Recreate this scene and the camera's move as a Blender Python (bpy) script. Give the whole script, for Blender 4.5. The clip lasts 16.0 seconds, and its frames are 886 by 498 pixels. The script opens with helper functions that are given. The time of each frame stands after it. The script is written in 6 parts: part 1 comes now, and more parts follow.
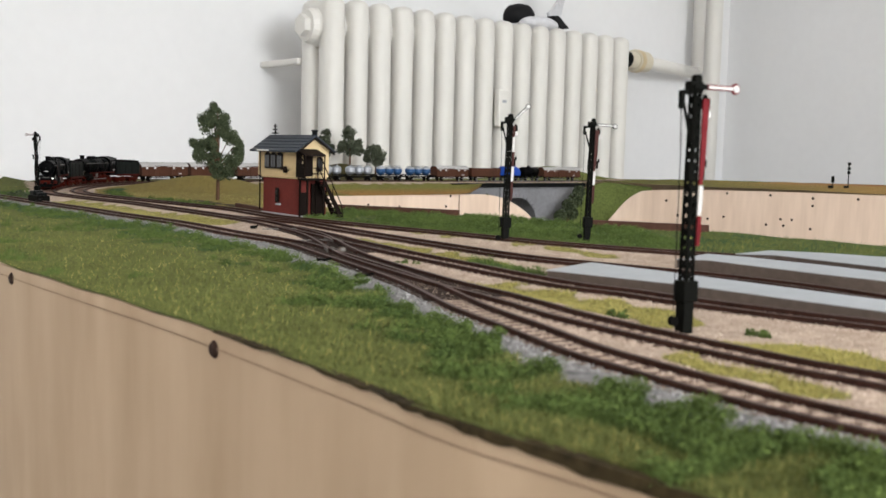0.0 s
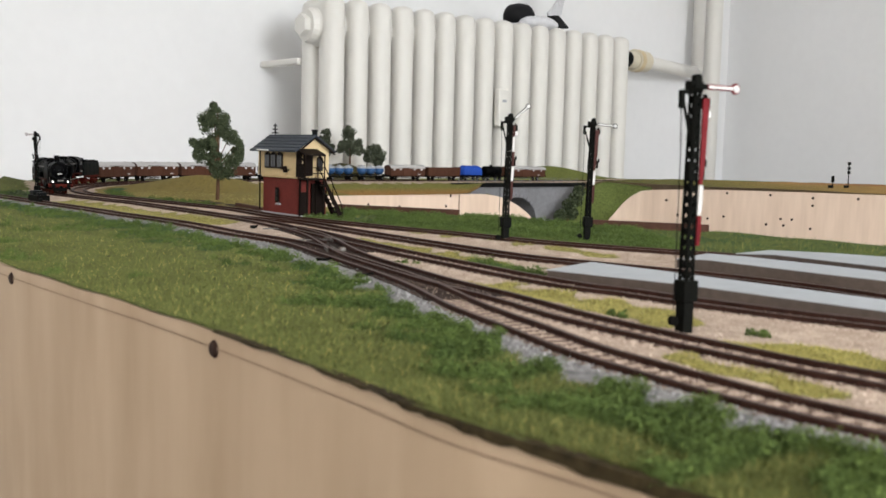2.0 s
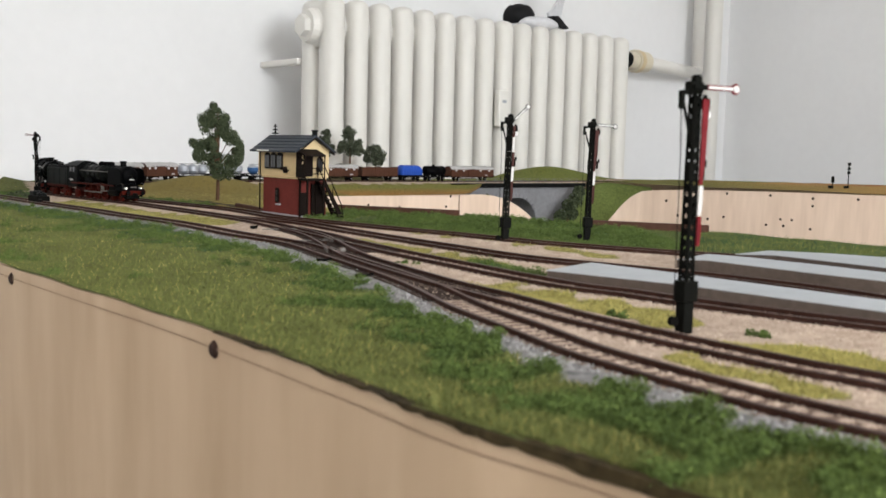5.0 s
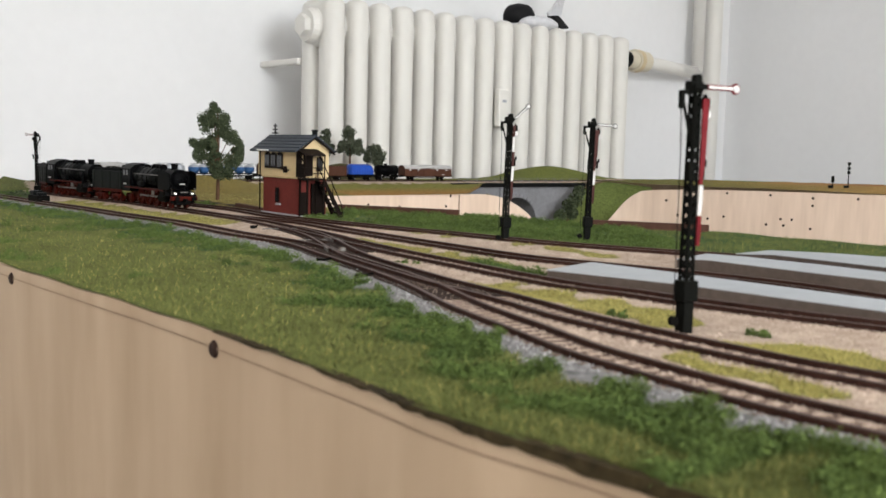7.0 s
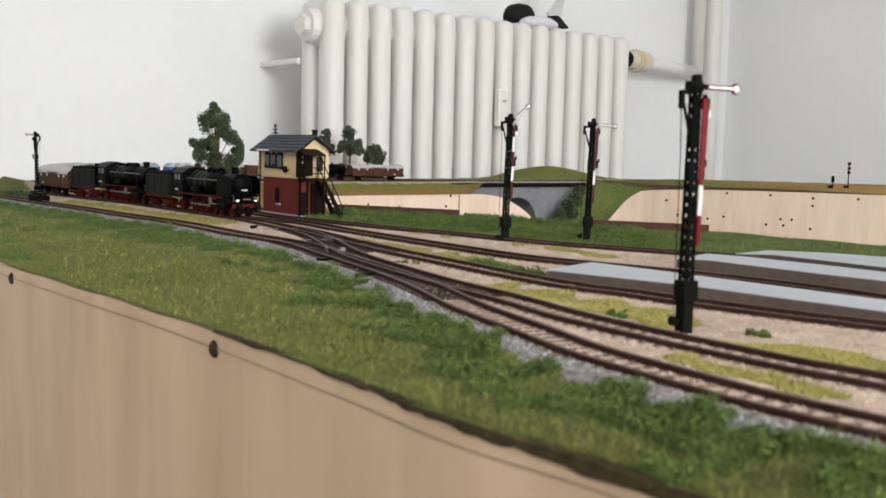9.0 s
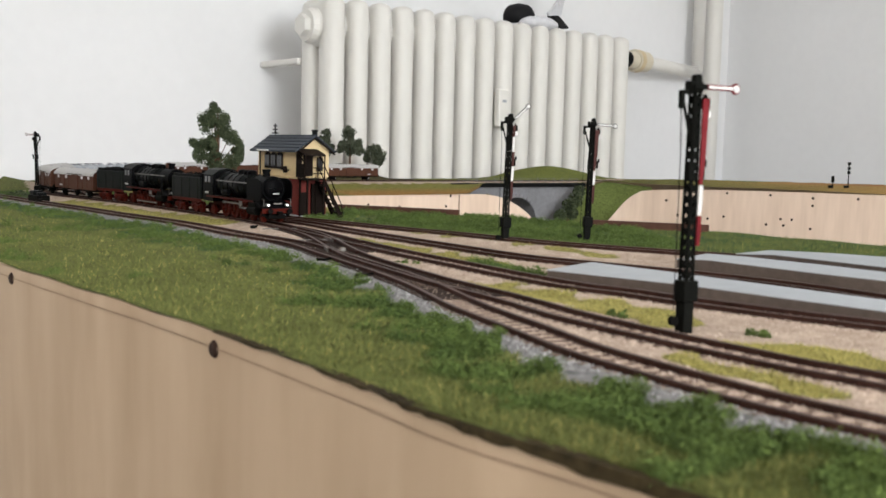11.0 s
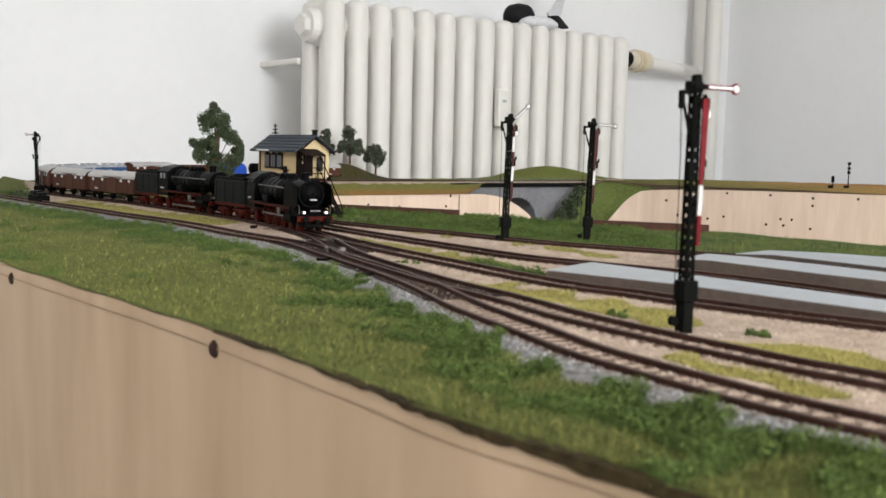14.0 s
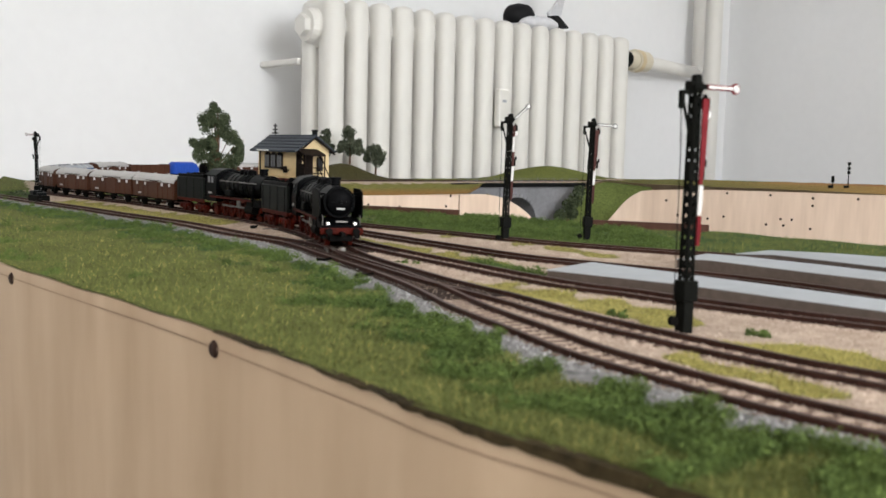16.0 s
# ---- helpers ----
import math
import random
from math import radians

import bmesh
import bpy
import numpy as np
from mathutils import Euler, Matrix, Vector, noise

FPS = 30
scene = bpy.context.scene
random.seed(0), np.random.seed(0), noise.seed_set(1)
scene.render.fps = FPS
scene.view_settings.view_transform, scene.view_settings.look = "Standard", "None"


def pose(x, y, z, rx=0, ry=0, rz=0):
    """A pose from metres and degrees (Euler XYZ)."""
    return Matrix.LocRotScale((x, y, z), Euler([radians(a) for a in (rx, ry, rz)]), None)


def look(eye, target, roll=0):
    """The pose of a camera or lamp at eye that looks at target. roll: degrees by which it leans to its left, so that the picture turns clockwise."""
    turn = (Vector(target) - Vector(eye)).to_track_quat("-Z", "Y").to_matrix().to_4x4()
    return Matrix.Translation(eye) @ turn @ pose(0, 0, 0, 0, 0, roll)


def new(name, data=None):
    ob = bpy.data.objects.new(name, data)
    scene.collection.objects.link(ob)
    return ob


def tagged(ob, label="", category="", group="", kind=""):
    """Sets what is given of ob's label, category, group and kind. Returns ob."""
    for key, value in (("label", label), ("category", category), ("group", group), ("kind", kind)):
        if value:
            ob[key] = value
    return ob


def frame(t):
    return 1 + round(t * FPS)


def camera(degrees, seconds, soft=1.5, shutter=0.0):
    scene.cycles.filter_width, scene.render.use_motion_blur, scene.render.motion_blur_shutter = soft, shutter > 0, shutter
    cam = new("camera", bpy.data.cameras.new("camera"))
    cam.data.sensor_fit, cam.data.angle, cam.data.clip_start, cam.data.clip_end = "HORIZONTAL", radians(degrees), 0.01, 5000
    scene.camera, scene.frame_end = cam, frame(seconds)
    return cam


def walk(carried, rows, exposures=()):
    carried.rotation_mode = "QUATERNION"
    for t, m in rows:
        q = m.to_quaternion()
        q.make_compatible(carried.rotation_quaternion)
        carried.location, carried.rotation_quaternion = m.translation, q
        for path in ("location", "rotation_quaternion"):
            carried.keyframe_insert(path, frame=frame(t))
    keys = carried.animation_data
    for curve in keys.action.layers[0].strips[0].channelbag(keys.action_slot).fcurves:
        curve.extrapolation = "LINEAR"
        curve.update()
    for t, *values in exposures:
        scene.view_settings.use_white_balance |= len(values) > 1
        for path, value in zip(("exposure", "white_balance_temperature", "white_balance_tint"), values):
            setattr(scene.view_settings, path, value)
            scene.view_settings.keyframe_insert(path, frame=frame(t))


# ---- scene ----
# A model railway of gauge 12 mm in a room; rail tops lie at z = 0.
cam = camera(48.27, 16.0, soft=1.6)
cam.data.dof.use_dof, cam.data.dof.focus_distance, cam.data.dof.aperture_fstop = True, 1.0, 36.0


def eye_pose(down):
    return Matrix.Translation((0, 0, 0.052)) @ pose(0, 0, 0, 90 - down, 0, 0) @ pose(0, 0, 0, 0, 0, 1.4)


walk(cam, [(0.0, eye_pose(5.58)), (3.1, eye_pose(5.60)), (3.4, eye_pose(5.50)), (4.2, eye_pose(5.50)), (5.2, eye_pose(5.58)),
           (8.0, eye_pose(5.59)), (12.0, eye_pose(5.59)), (16.0, eye_pose(5.59))])

# ---- light ----
world = bpy.data.worlds.new("sky")
scene.world = world
world.use_nodes = True
sky = world.node_tree.nodes.new("ShaderNodeTexSky")
sky.sky_type, sky.sun_disc = "NISHITA", False
sky.sun_elevation, sky.sun_rotation = radians(35), radians(120)
world.node_tree.links.new(sky.outputs[0], world.node_tree.nodes["Background"].inputs[0])
world.node_tree.nodes["Background"].inputs[1].default_value = 0.1
scene.view_settings.exposure = 0.0


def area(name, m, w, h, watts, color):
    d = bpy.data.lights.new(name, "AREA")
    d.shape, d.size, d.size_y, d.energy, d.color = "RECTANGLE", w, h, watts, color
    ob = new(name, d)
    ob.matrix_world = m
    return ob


# added fill lights, unseen: an assumed window opposite the radiator, an assumed ceiling lamp
WIN_FILL = area("window_fill_light", look((1.983, -1.884, 0.70), (-0.1, 2.2, 0.6)), 1.5, 1.1, 111, (0.96, 0.98, 1.0))
LAMP_FILL = area("ceiling_fill_light", look((-0.45, -0.75, 1.36), (-0.45, -0.75, 0)), 0.9, 0.9, 7, (1.0, 0.96, 0.90))

# ---- materials ----


def mat(name, color, rough=0.6, metal=0.0, scale=60.0, var=0.25, bump=0.2, depth=0.001, island=0.0, other=None, stretch=None, emit=0.0, spec=0.15):
    """A procedural surface: two scales of tone, grain relief, and a tone of its own for each loose piece."""
    m = bpy.data.materials.new(name)
    m.use_nodes = True
    nt = m.node_tree
    b = nt.nodes["Principled BSDF"]
    co = nt.nodes.new("ShaderNodeTexCoord")
    src = co.outputs["Object"]
    if stretch:
        mp = nt.nodes.new("ShaderNodeMapping")
        mp.inputs["Scale"].default_value = stretch
        nt.links.new(src, mp.inputs[0])
        src = mp.outputs[0]
    fine, coarse = nt.nodes.new("ShaderNodeTexNoise"), nt.nodes.new("ShaderNodeTexNoise")
    for n, s in ((fine, scale), (coarse, scale * 0.13)):
        n.inputs["Scale"].default_value, n.inputs["Detail"].default_value = s, 5
        nt.links.new(src, n.inputs["Vector"])
    both = nt.nodes.new("ShaderNodeMath")
    both.operation = "ADD"
    nt.links.new(fine.outputs["Fac"], both.inputs[0])
    nt.links.new(coarse.outputs["Fac"], both.inputs[1])
    ramp = nt.nodes.new("ShaderNodeMapRange")
    ramp.inputs["From Min"].default_value, ramp.inputs["From Max"].default_value = 0.6, 1.4
    nt.links.new(both.outputs[0], ramp.inputs["Value"])
    fac = ramp.outputs[0]
    if island:
        g = nt.nodes.new("ShaderNodeNewGeometry")
        mixf = nt.nodes.new("ShaderNodeMix")
        mixf.inputs[0].default_value = island
        nt.links.new(fac, mixf.inputs[2])
        nt.links.new(g.outputs["Random Per Island"], mixf.inputs[3])
        fac = mixf.outputs[0]
    lo = [c * (1 - var) for c in color]
    hi = [min(1, c * (1 + var)) for c in (other or color)]
    mix = nt.nodes.new("ShaderNodeMix")
    mix.data_type = "RGBA"
    mix.inputs[6].default_value, mix.inputs[7].default_value = (*lo, 1), (*hi, 1)
    nt.links.new(fac, mix.inputs[0])
    nt.links.new(mix.outputs[2], b.inputs["Base Color"])
    b.inputs["Roughness"].default_value, b.inputs["Metallic"].default_value = rough, metal
    b.inputs["Specular IOR Level"].default_value = spec
    if bump:
        bp = nt.nodes.new("ShaderNodeBump")
        bp.inputs["Strength"].default_value, bp.inputs["Distance"].default_value = bump, depth
        nt.links.new(fine.outputs["Fac"], bp.inputs["Height"])
        nt.links.new(bp.outputs[0], b.inputs["Normal"])
    if emit:
        b.inputs["Emission Color"].default_value = (*color, 1)
        b.inputs["Emission Strength"].default_value = emit
    return m


def ground_mat():
    """Sand and flock: the share of flock and its tint are stored with the mesh."""
    m = mat("sand_and_flock", (0.34, 0.25, 0.19), 0.95, 0, 900, 0.25, 0.8, 0.0008, other=(0.46, 0.37, 0.30))
    nt = m.node_tree
    b = nt.nodes["Principled BSDF"]
    sand = b.inputs["Base Color"].links[0].from_socket
    at = nt.nodes.new("ShaderNodeVertexColor")
    at.layer_name = "flock"
    n = nt.nodes.new("ShaderNodeTexNoise")
    n.inputs["Scale"].default_value, n.inputs["Detail"].default_value = 350, 6
    co = nt.nodes.new("ShaderNodeTexCoord")
    nt.links.new(co.outputs["Object"], n.inputs["Vector"])
    tint = nt.nodes.new("ShaderNodeMix")
    tint.data_type, tint.blend_type = "RGBA", "MULTIPLY"
    tint.inputs[0].default_value = 0.55
    nt.links.new(at.outputs["Color"], tint.inputs[6])
    cr = nt.nodes.new("ShaderNodeMapRange")
    cr.inputs["From Min"].default_value, cr.inputs["From Max"].default_value = 0.3, 0.7
    nt.links.new(n.outputs["Fac"], cr.inputs["Value"])
    nt.links.new(cr.outputs[0], tint.inputs[7])
    # ragged border of the flock
    s = nt.nodes.new("ShaderNodeMath")
    s.operation = "MULTIPLY_ADD"
    s.inputs[1].default_value, s.inputs[2].default_value = 1.6, -1.3
    nt.links.new(n.outputs["Fac"], s.inputs[0])
    a = nt.nodes.new("ShaderNodeMath")
    a.operation, a.use_clamp = "ADD", True
    nt.links.new(s.outputs[0], a.inputs[0])
    gain = nt.nodes.new("ShaderNodeMath")
    gain.operation = "MULTIPLY"
    gain.inputs[1].default_value = 2.2
    nt.links.new(at.outputs["Alpha"], gain.inputs[0])
    nt.links.new(gain.outputs[0], a.inputs[1])
    mix = nt.nodes.new("ShaderNodeMix")
    mix.data_type = "RGBA"
    nt.links.new(a.outputs[0], mix.inputs[0])
    nt.links.new(sand, mix.inputs[6])
    nt.links.new(tint.outputs[2], mix.inputs[7])
    nt.links.new(mix.outputs[2], b.inputs["Base Color"])
    return m


GROUND = ground_mat()
WALL = mat("white_wall_paint", (0.80, 0.80, 0.80), 0.85, 0, 40, 0.02, 0.08, 0.002)
CEIL = mat("ceiling_paint", (0.82, 0.81, 0.79), 0.9, 0, 40, 0.02, 0.05)
FLOOR = mat("grey_floor", (0.22, 0.21, 0.20), 0.6, 0, 30, 0.15, 0.1)
ENAMEL = mat("radiator_enamel", (0.72, 0.70, 0.655), 0.5, 0, 30, 0.03, 0.05, 0.001, spec=0.4)
PLY = mat("plywood", (0.41, 0.29, 0.185), 0.62, 0, 14, 0.09, 0.1, 0.0006, other=(0.48, 0.36, 0.25), stretch=(3, 3, 0.6))
PLYFAR = mat("birch_plywood", (0.66, 0.50, 0.38), 0.65, 0, 20, 0.08, 0.1, 0.0006, other=(0.72, 0.57, 0.45), stretch=(5, 5, 0.6))
PENCIL = mat("pencil", (0.24, 0.16, 0.11), 0.8, 0, 300, 0.3, 0)
HOLE = mat("dark_screw_hole", (0.035, 0.02, 0.015), 0.9, 0, 300, 0.4, 0.2)
RAIL = mat("rusty_rail", (0.024, 0.011, 0.008), 0.65, 0.0, 700, 0.35, 0.2, 0.0002, other=(0.044, 0.020, 0.015), spec=0.08)
RAILTOP = mat("worn_rail_head", (0.060, 0.034, 0.027), 0.5, 0.1, 500, 0.3, 0.1, 0.0002)
SLEEPER = mat("brown_sleeper", (0.055, 0.032, 0.025), 0.8, 0, 900, 0.4, 0.5, 0.0004, other=(0.17, 0.115, 0.09))
STONE = mat("ballast_stone", (0.16, 0.15, 0.145), 0.9, 0, 900, 0.35, 0.4, 0.0004, island=0.8, other=(0.37, 0.36, 0.36))
SANDSTONE = mat("sand_grain", (0.32, 0.235, 0.18), 0.95, 0, 900, 0.25, 0.3, 0.0004, island=0.8, other=(0.54, 0.44, 0.365))
CONCRETE = mat("platform_concrete", (0.38, 0.40, 0.42), 0.8, 0, 200, 0.08, 0.2, 0.0003)
PLATSIDE = mat("platform_edge_stone", (0.10, 0.080, 0.068), 0.85, 0, 300, 0.25, 0.3, 0.0004)
BRIDGE = mat("bridge_stone", (0.20, 0.20, 0.21), 0.85, 0, 150, 0.2, 0.3, 0.0008)
BRICK = mat("red_brick", (0.15, 0.028, 0.022), 0.75, 0, 500, 0.2, 0.3, 0.0003)
CREAM = mat("cream_plaster", (0.60, 0.46, 0.26), 0.75, 0, 300, 0.06, 0.15, 0.0002)
SLATE = mat("slate_roof", (0.035, 0.042, 0.054), 0.6, 0, 400, 0.2, 0.3, 0.0003)
DARKWOOD = mat("dark_brown_wood", (0.010, 0.0065, 0.005), 0.6, 0, 400, 0.3, 0.2, 0.0002, spec=0.04)
WHITEP = mat("white_plastic", (0.75, 0.74, 0.72), 0.5, 0, 300, 0.04, 0, spec=0.5)
PANE = mat("dark_window_glass", (0.02, 0.02, 0.022), 0.08, 0, 300, 0.2, 0, spec=0.5)
BLACK = mat("black_loco_paint", (0.0020, 0.0020, 0.0023), 0.45, 0, 500, 0.3, 0.1, 0.0002, spec=0.03)
TENDERGREY = mat("weathered_tender_sheet", (0.010, 0.0118, 0.0108), 0.55, 0, 300, 0.25, 0.1, 0.0002, spec=0.06)
GREYBLACK = mat("weathered_black_sheet", (0.0048, 0.0055, 0.0055), 0.45, 0, 300, 0.25, 0.1, 0.0002, spec=0.06)
LOCORED = mat("red_running_gear", (0.055, 0.007, 0.004), 0.5, 0, 400, 0.35, 0.1, 0.0002, spec=0.05)
STEEL = mat("steel_rod", (0.15, 0.14, 0.13), 0.4, 0.5, 400, 0.2, 0)
CARBROWN = mat("oxide_red_wagon", (0.070, 0.027, 0.015), 0.55, 0, 300, 0.2, 0.15, 0.0002)
CARROOF = mat("grey_wagon_roof", (0.42, 0.41, 0.40), 0.6, 0, 200, 0.1, 0.1, 0.0002)
UNDER = mat("black_underframe", (0.005, 0.0045, 0.004), 0.6, 0, 400, 0.3, 0.2, 0.0002, spec=0.03)
SILVER = mat("silver_silo", (0.34, 0.36, 0.39), 0.35, 0.35, 200, 0.12, 0, spec=0.5)
SILOBLUE = mat("blue_silo", (0.03, 0.085, 0.20), 0.4, 0, 200, 0.15, 0)
TARP = mat("blue_tarpaulin", (0.015, 0.065, 0.36), 0.45, 0, 150, 0.25, 0.4, 0.001)
LAMPGLOW = mat("lit_headlamp", (1.0, 0.97, 0.9), 0.3, 0, 100, 0, 0, emit=4.0)
LAMPGLASS = mat("lamp_rim", (0.5, 0.5, 0.48), 0.3, 0.5, 100, 0, 0, spec=0.5)
SIGDARK = mat("dark_green_iron", (0.0050, 0.0052, 0.0042), 0.6, 0.0, 600, 0.35, 0.15, 0.0002, spec=0.04)
SIGRED = mat("signal_red", (0.14, 0.010, 0.014), 0.45, 0, 400, 0.15, 0)
SIGBROWN = mat("dull_red_brown_paint", (0.050, 0.014, 0.011), 0.55, 0, 400, 0.25, 0)
TIMBER = mat("dark_turnout_timber", (0.020, 0.013, 0.010), 0.85, 0, 700, 0.4, 0.4, 0.0004, other=(0.045, 0.031, 0.026), spec=0.06)
WORNRAIL = mat("bright_worn_rail_head", (0.10, 0.085, 0.075), 0.5, 0.2, 500, 0.3, 0.1, 0.0002)
SIGWHITE = mat("signal_white", (0.58, 0.57, 0.55), 0.5, 0, 400, 0.04, 0)
BARK = mat("bark", (0.10, 0.055, 0.032), 0.9, 0, 500, 0.35, 0.5, 0.0006)
LEAF = mat("dark_leaf_foam", (0.028, 0.040, 0.020), 0.9, 0, 500, 0.4, 0.3, 0.0005, island=0.8, other=(0.085, 0.105, 0.055))
LEAFFAR = mat("grey_green_leaf_foam", (0.035, 0.042, 0.028), 0.9, 0, 500, 0.4, 0.3, 0.0005, island=0.85, other=(0.11, 0.125, 0.08))
BLADE = mat("static_grass", (0.080, 0.098, 0.026), 0.8, 0, 80, 0.25, 0, island=0.5, other=(0.165, 0.178, 0.055))
BLADEDARK = mat("green_foam_flock", (0.022, 0.050, 0.014), 0.9, 0, 120, 0.35, 0, island=0.45, other=(0.120, 0.165, 0.042))
BLADEYEL = mat("dry_yellow_grass", (0.27, 0.235, 0.06), 0.85, 0, 120, 0.3, 0, island=0.7, other=(0.42, 0.37, 0.13))
TURFSHADE = mat("brown_turf_in_shade", (0.016, 0.011, 0.006), 0.95, 0, 400, 0.5, 0.4, 0.0006, other=(0.045, 0.032, 0.014))
BROWNBOARD = mat("brown_edge_board", (0.075, 0.035, 0.024), 0.8, 0, 200, 0.3, 0.2, 0.0004)
BLACKRUB = mat("black_fabric", (0.01, 0.01, 0.011), 0.6, 0, 150, 0.3, 0.2)
GREYFAB = mat("grey_white_fabric", (0.62, 0.62, 0.64), 0.7, 0, 80, 0.12, 0.3, 0.001)
BRASS = mat("yellowed_plastic_valve", (0.62, 0.50, 0.30), 0.45, 0, 60, 0.1, 0, spec=0.5)

# ---- building blocks ----


def mesh_of(bm, material, smooth=False):
    me = bpy.data.meshes.new("mesh")
    bm.to_mesh(me)
    bm.free()
    for m in material if isinstance(material, (list, tuple)) else [material]:
        me.materials.append(m)
    if smooth:
        me.shade_smooth()
    return me


def part(name, bm, material, parent=None, label="", smooth=False):
    ob = new(name, mesh_of(bm, material, smooth) if isinstance(bm, bmesh.types.BMesh) else bm)
    if parent is not None:
        ob.parent = parent
    if label:
        ob["label"] = label
    return ob


def thing(name, m, label, category, group="", kind=""):
    ob = new(name)
    ob.empty_display_size = 0.01
    ob.matrix_world = m
    return tagged(ob, label, category, group, kind)


def box(bm, c, s, bevel=0.0, rot=None):
    r = bmesh.ops.create_cube(bm, size=1.0)
    vs = r["verts"]
    bmesh.ops.scale(bm, verts=vs, vec=s)
    if bevel:
        es = list({e for v in vs for e in v.link_edges})
        vs = list({v for f in bmesh.ops.bevel(bm, geom=es, offset=bevel, segments=3 if bevel > 0.01 else 2, affect="EDGES", profile=0.5)["faces"] for v in f.verts} | {v for v in vs if v.is_valid})
    if rot is not None:
        bmesh.ops.transform(bm, verts=vs, matrix=rot)
    bmesh.ops.translate(bm, verts=vs, vec=c)
    return bm


def cyl(bm, a, b, r1, r2=None, seg=12, caps=True):
    a, b = Vector(a), Vector(b)
    d = b - a
    m = Matrix.Translation((a + b) / 2) @ d.to_track_quat("Z", "Y").to_matrix().to_4x4()
    bmesh.ops.create_cone(bm, cap_ends=caps, segments=seg, radius1=r1, radius2=r1 if r2 is None else r2, depth=d.length, matrix=m)
    return bm


def ball(bm, c, r, s=(1, 1, 1), seg=12, rings=8):
    m = Matrix.Translation(c) @ Matrix.Diagonal((*s, 1))
    bmesh.ops.create_uvsphere(bm, u_segments=seg, v_segments=rings, radius=r, matrix=m)
    return bm


def prism(bm, outline, axis, lo, hi):
    """An outline (list of two-number points) drawn out along an axis from lo to hi."""
    def at(p, h):
        return {"x": (h, p[0], p[1]), "y": (p[0], h, p[1]), "z": (p[0], p[1], h)}[axis]
    a = [bm.verts.new(at(p, lo)) for p in outline]
    b = [bm.verts.new(at(p, hi)) for p in outline]
    n = len(outline)
    for i in range(n):
        bm.faces.new((a[i], a[(i + 1) % n], b[(i + 1) % n], b[i]))
    bm.faces.new(a[::-1]), bm.faces.new(b)
    bmesh.ops.recalc_face_normals(bm, faces=bm.faces[:])
    return bm


def tube(bm, pts, r, seg=8):
    for a, b in zip(pts, pts[1:]):
        cyl(bm, a, b, r, seg=seg)
    for p in pts[1:-1]:
        ball(bm, p, r, seg=8, rings=6)
    return bm


B = bmesh.new


def spline(points, n=16):
    P = np.array(points, float)
    P = np.vstack([2 * P[0] - P[1], P, 2 * P[-1] - P[-2]])
    t = np.linspace(0, 1, n, endpoint=False)[:, None]
    out = []
    for i in range(1, len(P) - 2):
        a, b, c, d = P[i - 1:i + 3]
        out.append(0.5 * (2 * b + (c - a) * t + (2 * a - 5 * b + 4 * c - d) * t ** 2 + (3 * b - a - 3 * c + d) * t ** 3))
    return np.vstack(out + [P[-2:-1]])


def aside(P, d):
    T = np.gradient(P, axis=0)
    T /= np.linalg.norm(T, axis=1)[:, None]
    return P + d * np.c_[-T[:, 1], T[:, 0]]


class Line:
    """A curve in plan, walked by its length."""

    def __init__(self, points, n=16):
        self.c = spline(points, n)
        self.s = np.r_[0, np.cumsum(np.linalg.norm(np.diff(self.c, axis=0), axis=1))]
        self.length = self.s[-1]

    def at(self, s):
        return np.array([np.interp(s, self.s, self.c[:, 0]), np.interp(s, self.s, self.c[:, 1])])

    def heading(self, s):
        d = self.at(s + 0.002) - self.at(s - 0.002)
        return math.atan2(d[1], d[0])

    def away(self, P):
        """Signed distance of points from the curve, positive on its left."""
        c = self.c[::2]
        T = np.gradient(c, axis=0)
        out = []
        for k in range(0, len(P), 8000):
            q = P[k:k + 8000]
            d2 = (q ** 2).sum(1)[:, None] - 2 * q @ c.T + (c ** 2).sum(1)[None]
            m = d2.argmin(1)
            d = q - c[m]
            tt = T[m] / np.linalg.norm(T[m], axis=1)[:, None]
            along = np.clip((d * tt).sum(1), -0.02, 0.02)
            side = np.sign(tt[:, 0] * d[:, 1] - tt[:, 1] * d[:, 0])
            out.append(side * np.linalg.norm(d - along[:, None] * tt, axis=1))
        return np.concatenate(out)


def sheet(name, verts, faces, material, smooth=False):
    me = bpy.data.meshes.new(name)
    me.from_pydata([tuple(v) for v in verts], [], [tuple(f) for f in faces])
    me.materials.append(material)
    if smooth:
        me.shade_smooth()
    return me


def sweep(curve, halfwidth, z0, z1, material):
    """A bar of square section along a plan curve."""
    l, r = aside(curve, halfwidth), aside(curve, -halfwidth)
    n = len(curve)
    V = np.zeros((n, 4, 3))
    V[:, 0, :2], V[:, 1, :2], V[:, 2, :2], V[:, 3, :2] = r, l, l, r
    V[:, :2, 2], V[:, 2:, 2] = z0, z1
    F = [(4 * i + k, 4 * i + (k + 1) % 4, 4 * i + 4 + (k + 1) % 4, 4 * i + 4 + k) for i in range(n - 1) for k in range(4)]
    F += [(0, 3, 2, 1), (4 * n - 4, 4 * n - 3, 4 * n - 2, 4 * n - 1)]
    return sheet("bar", V.reshape(-1, 3), F, material)


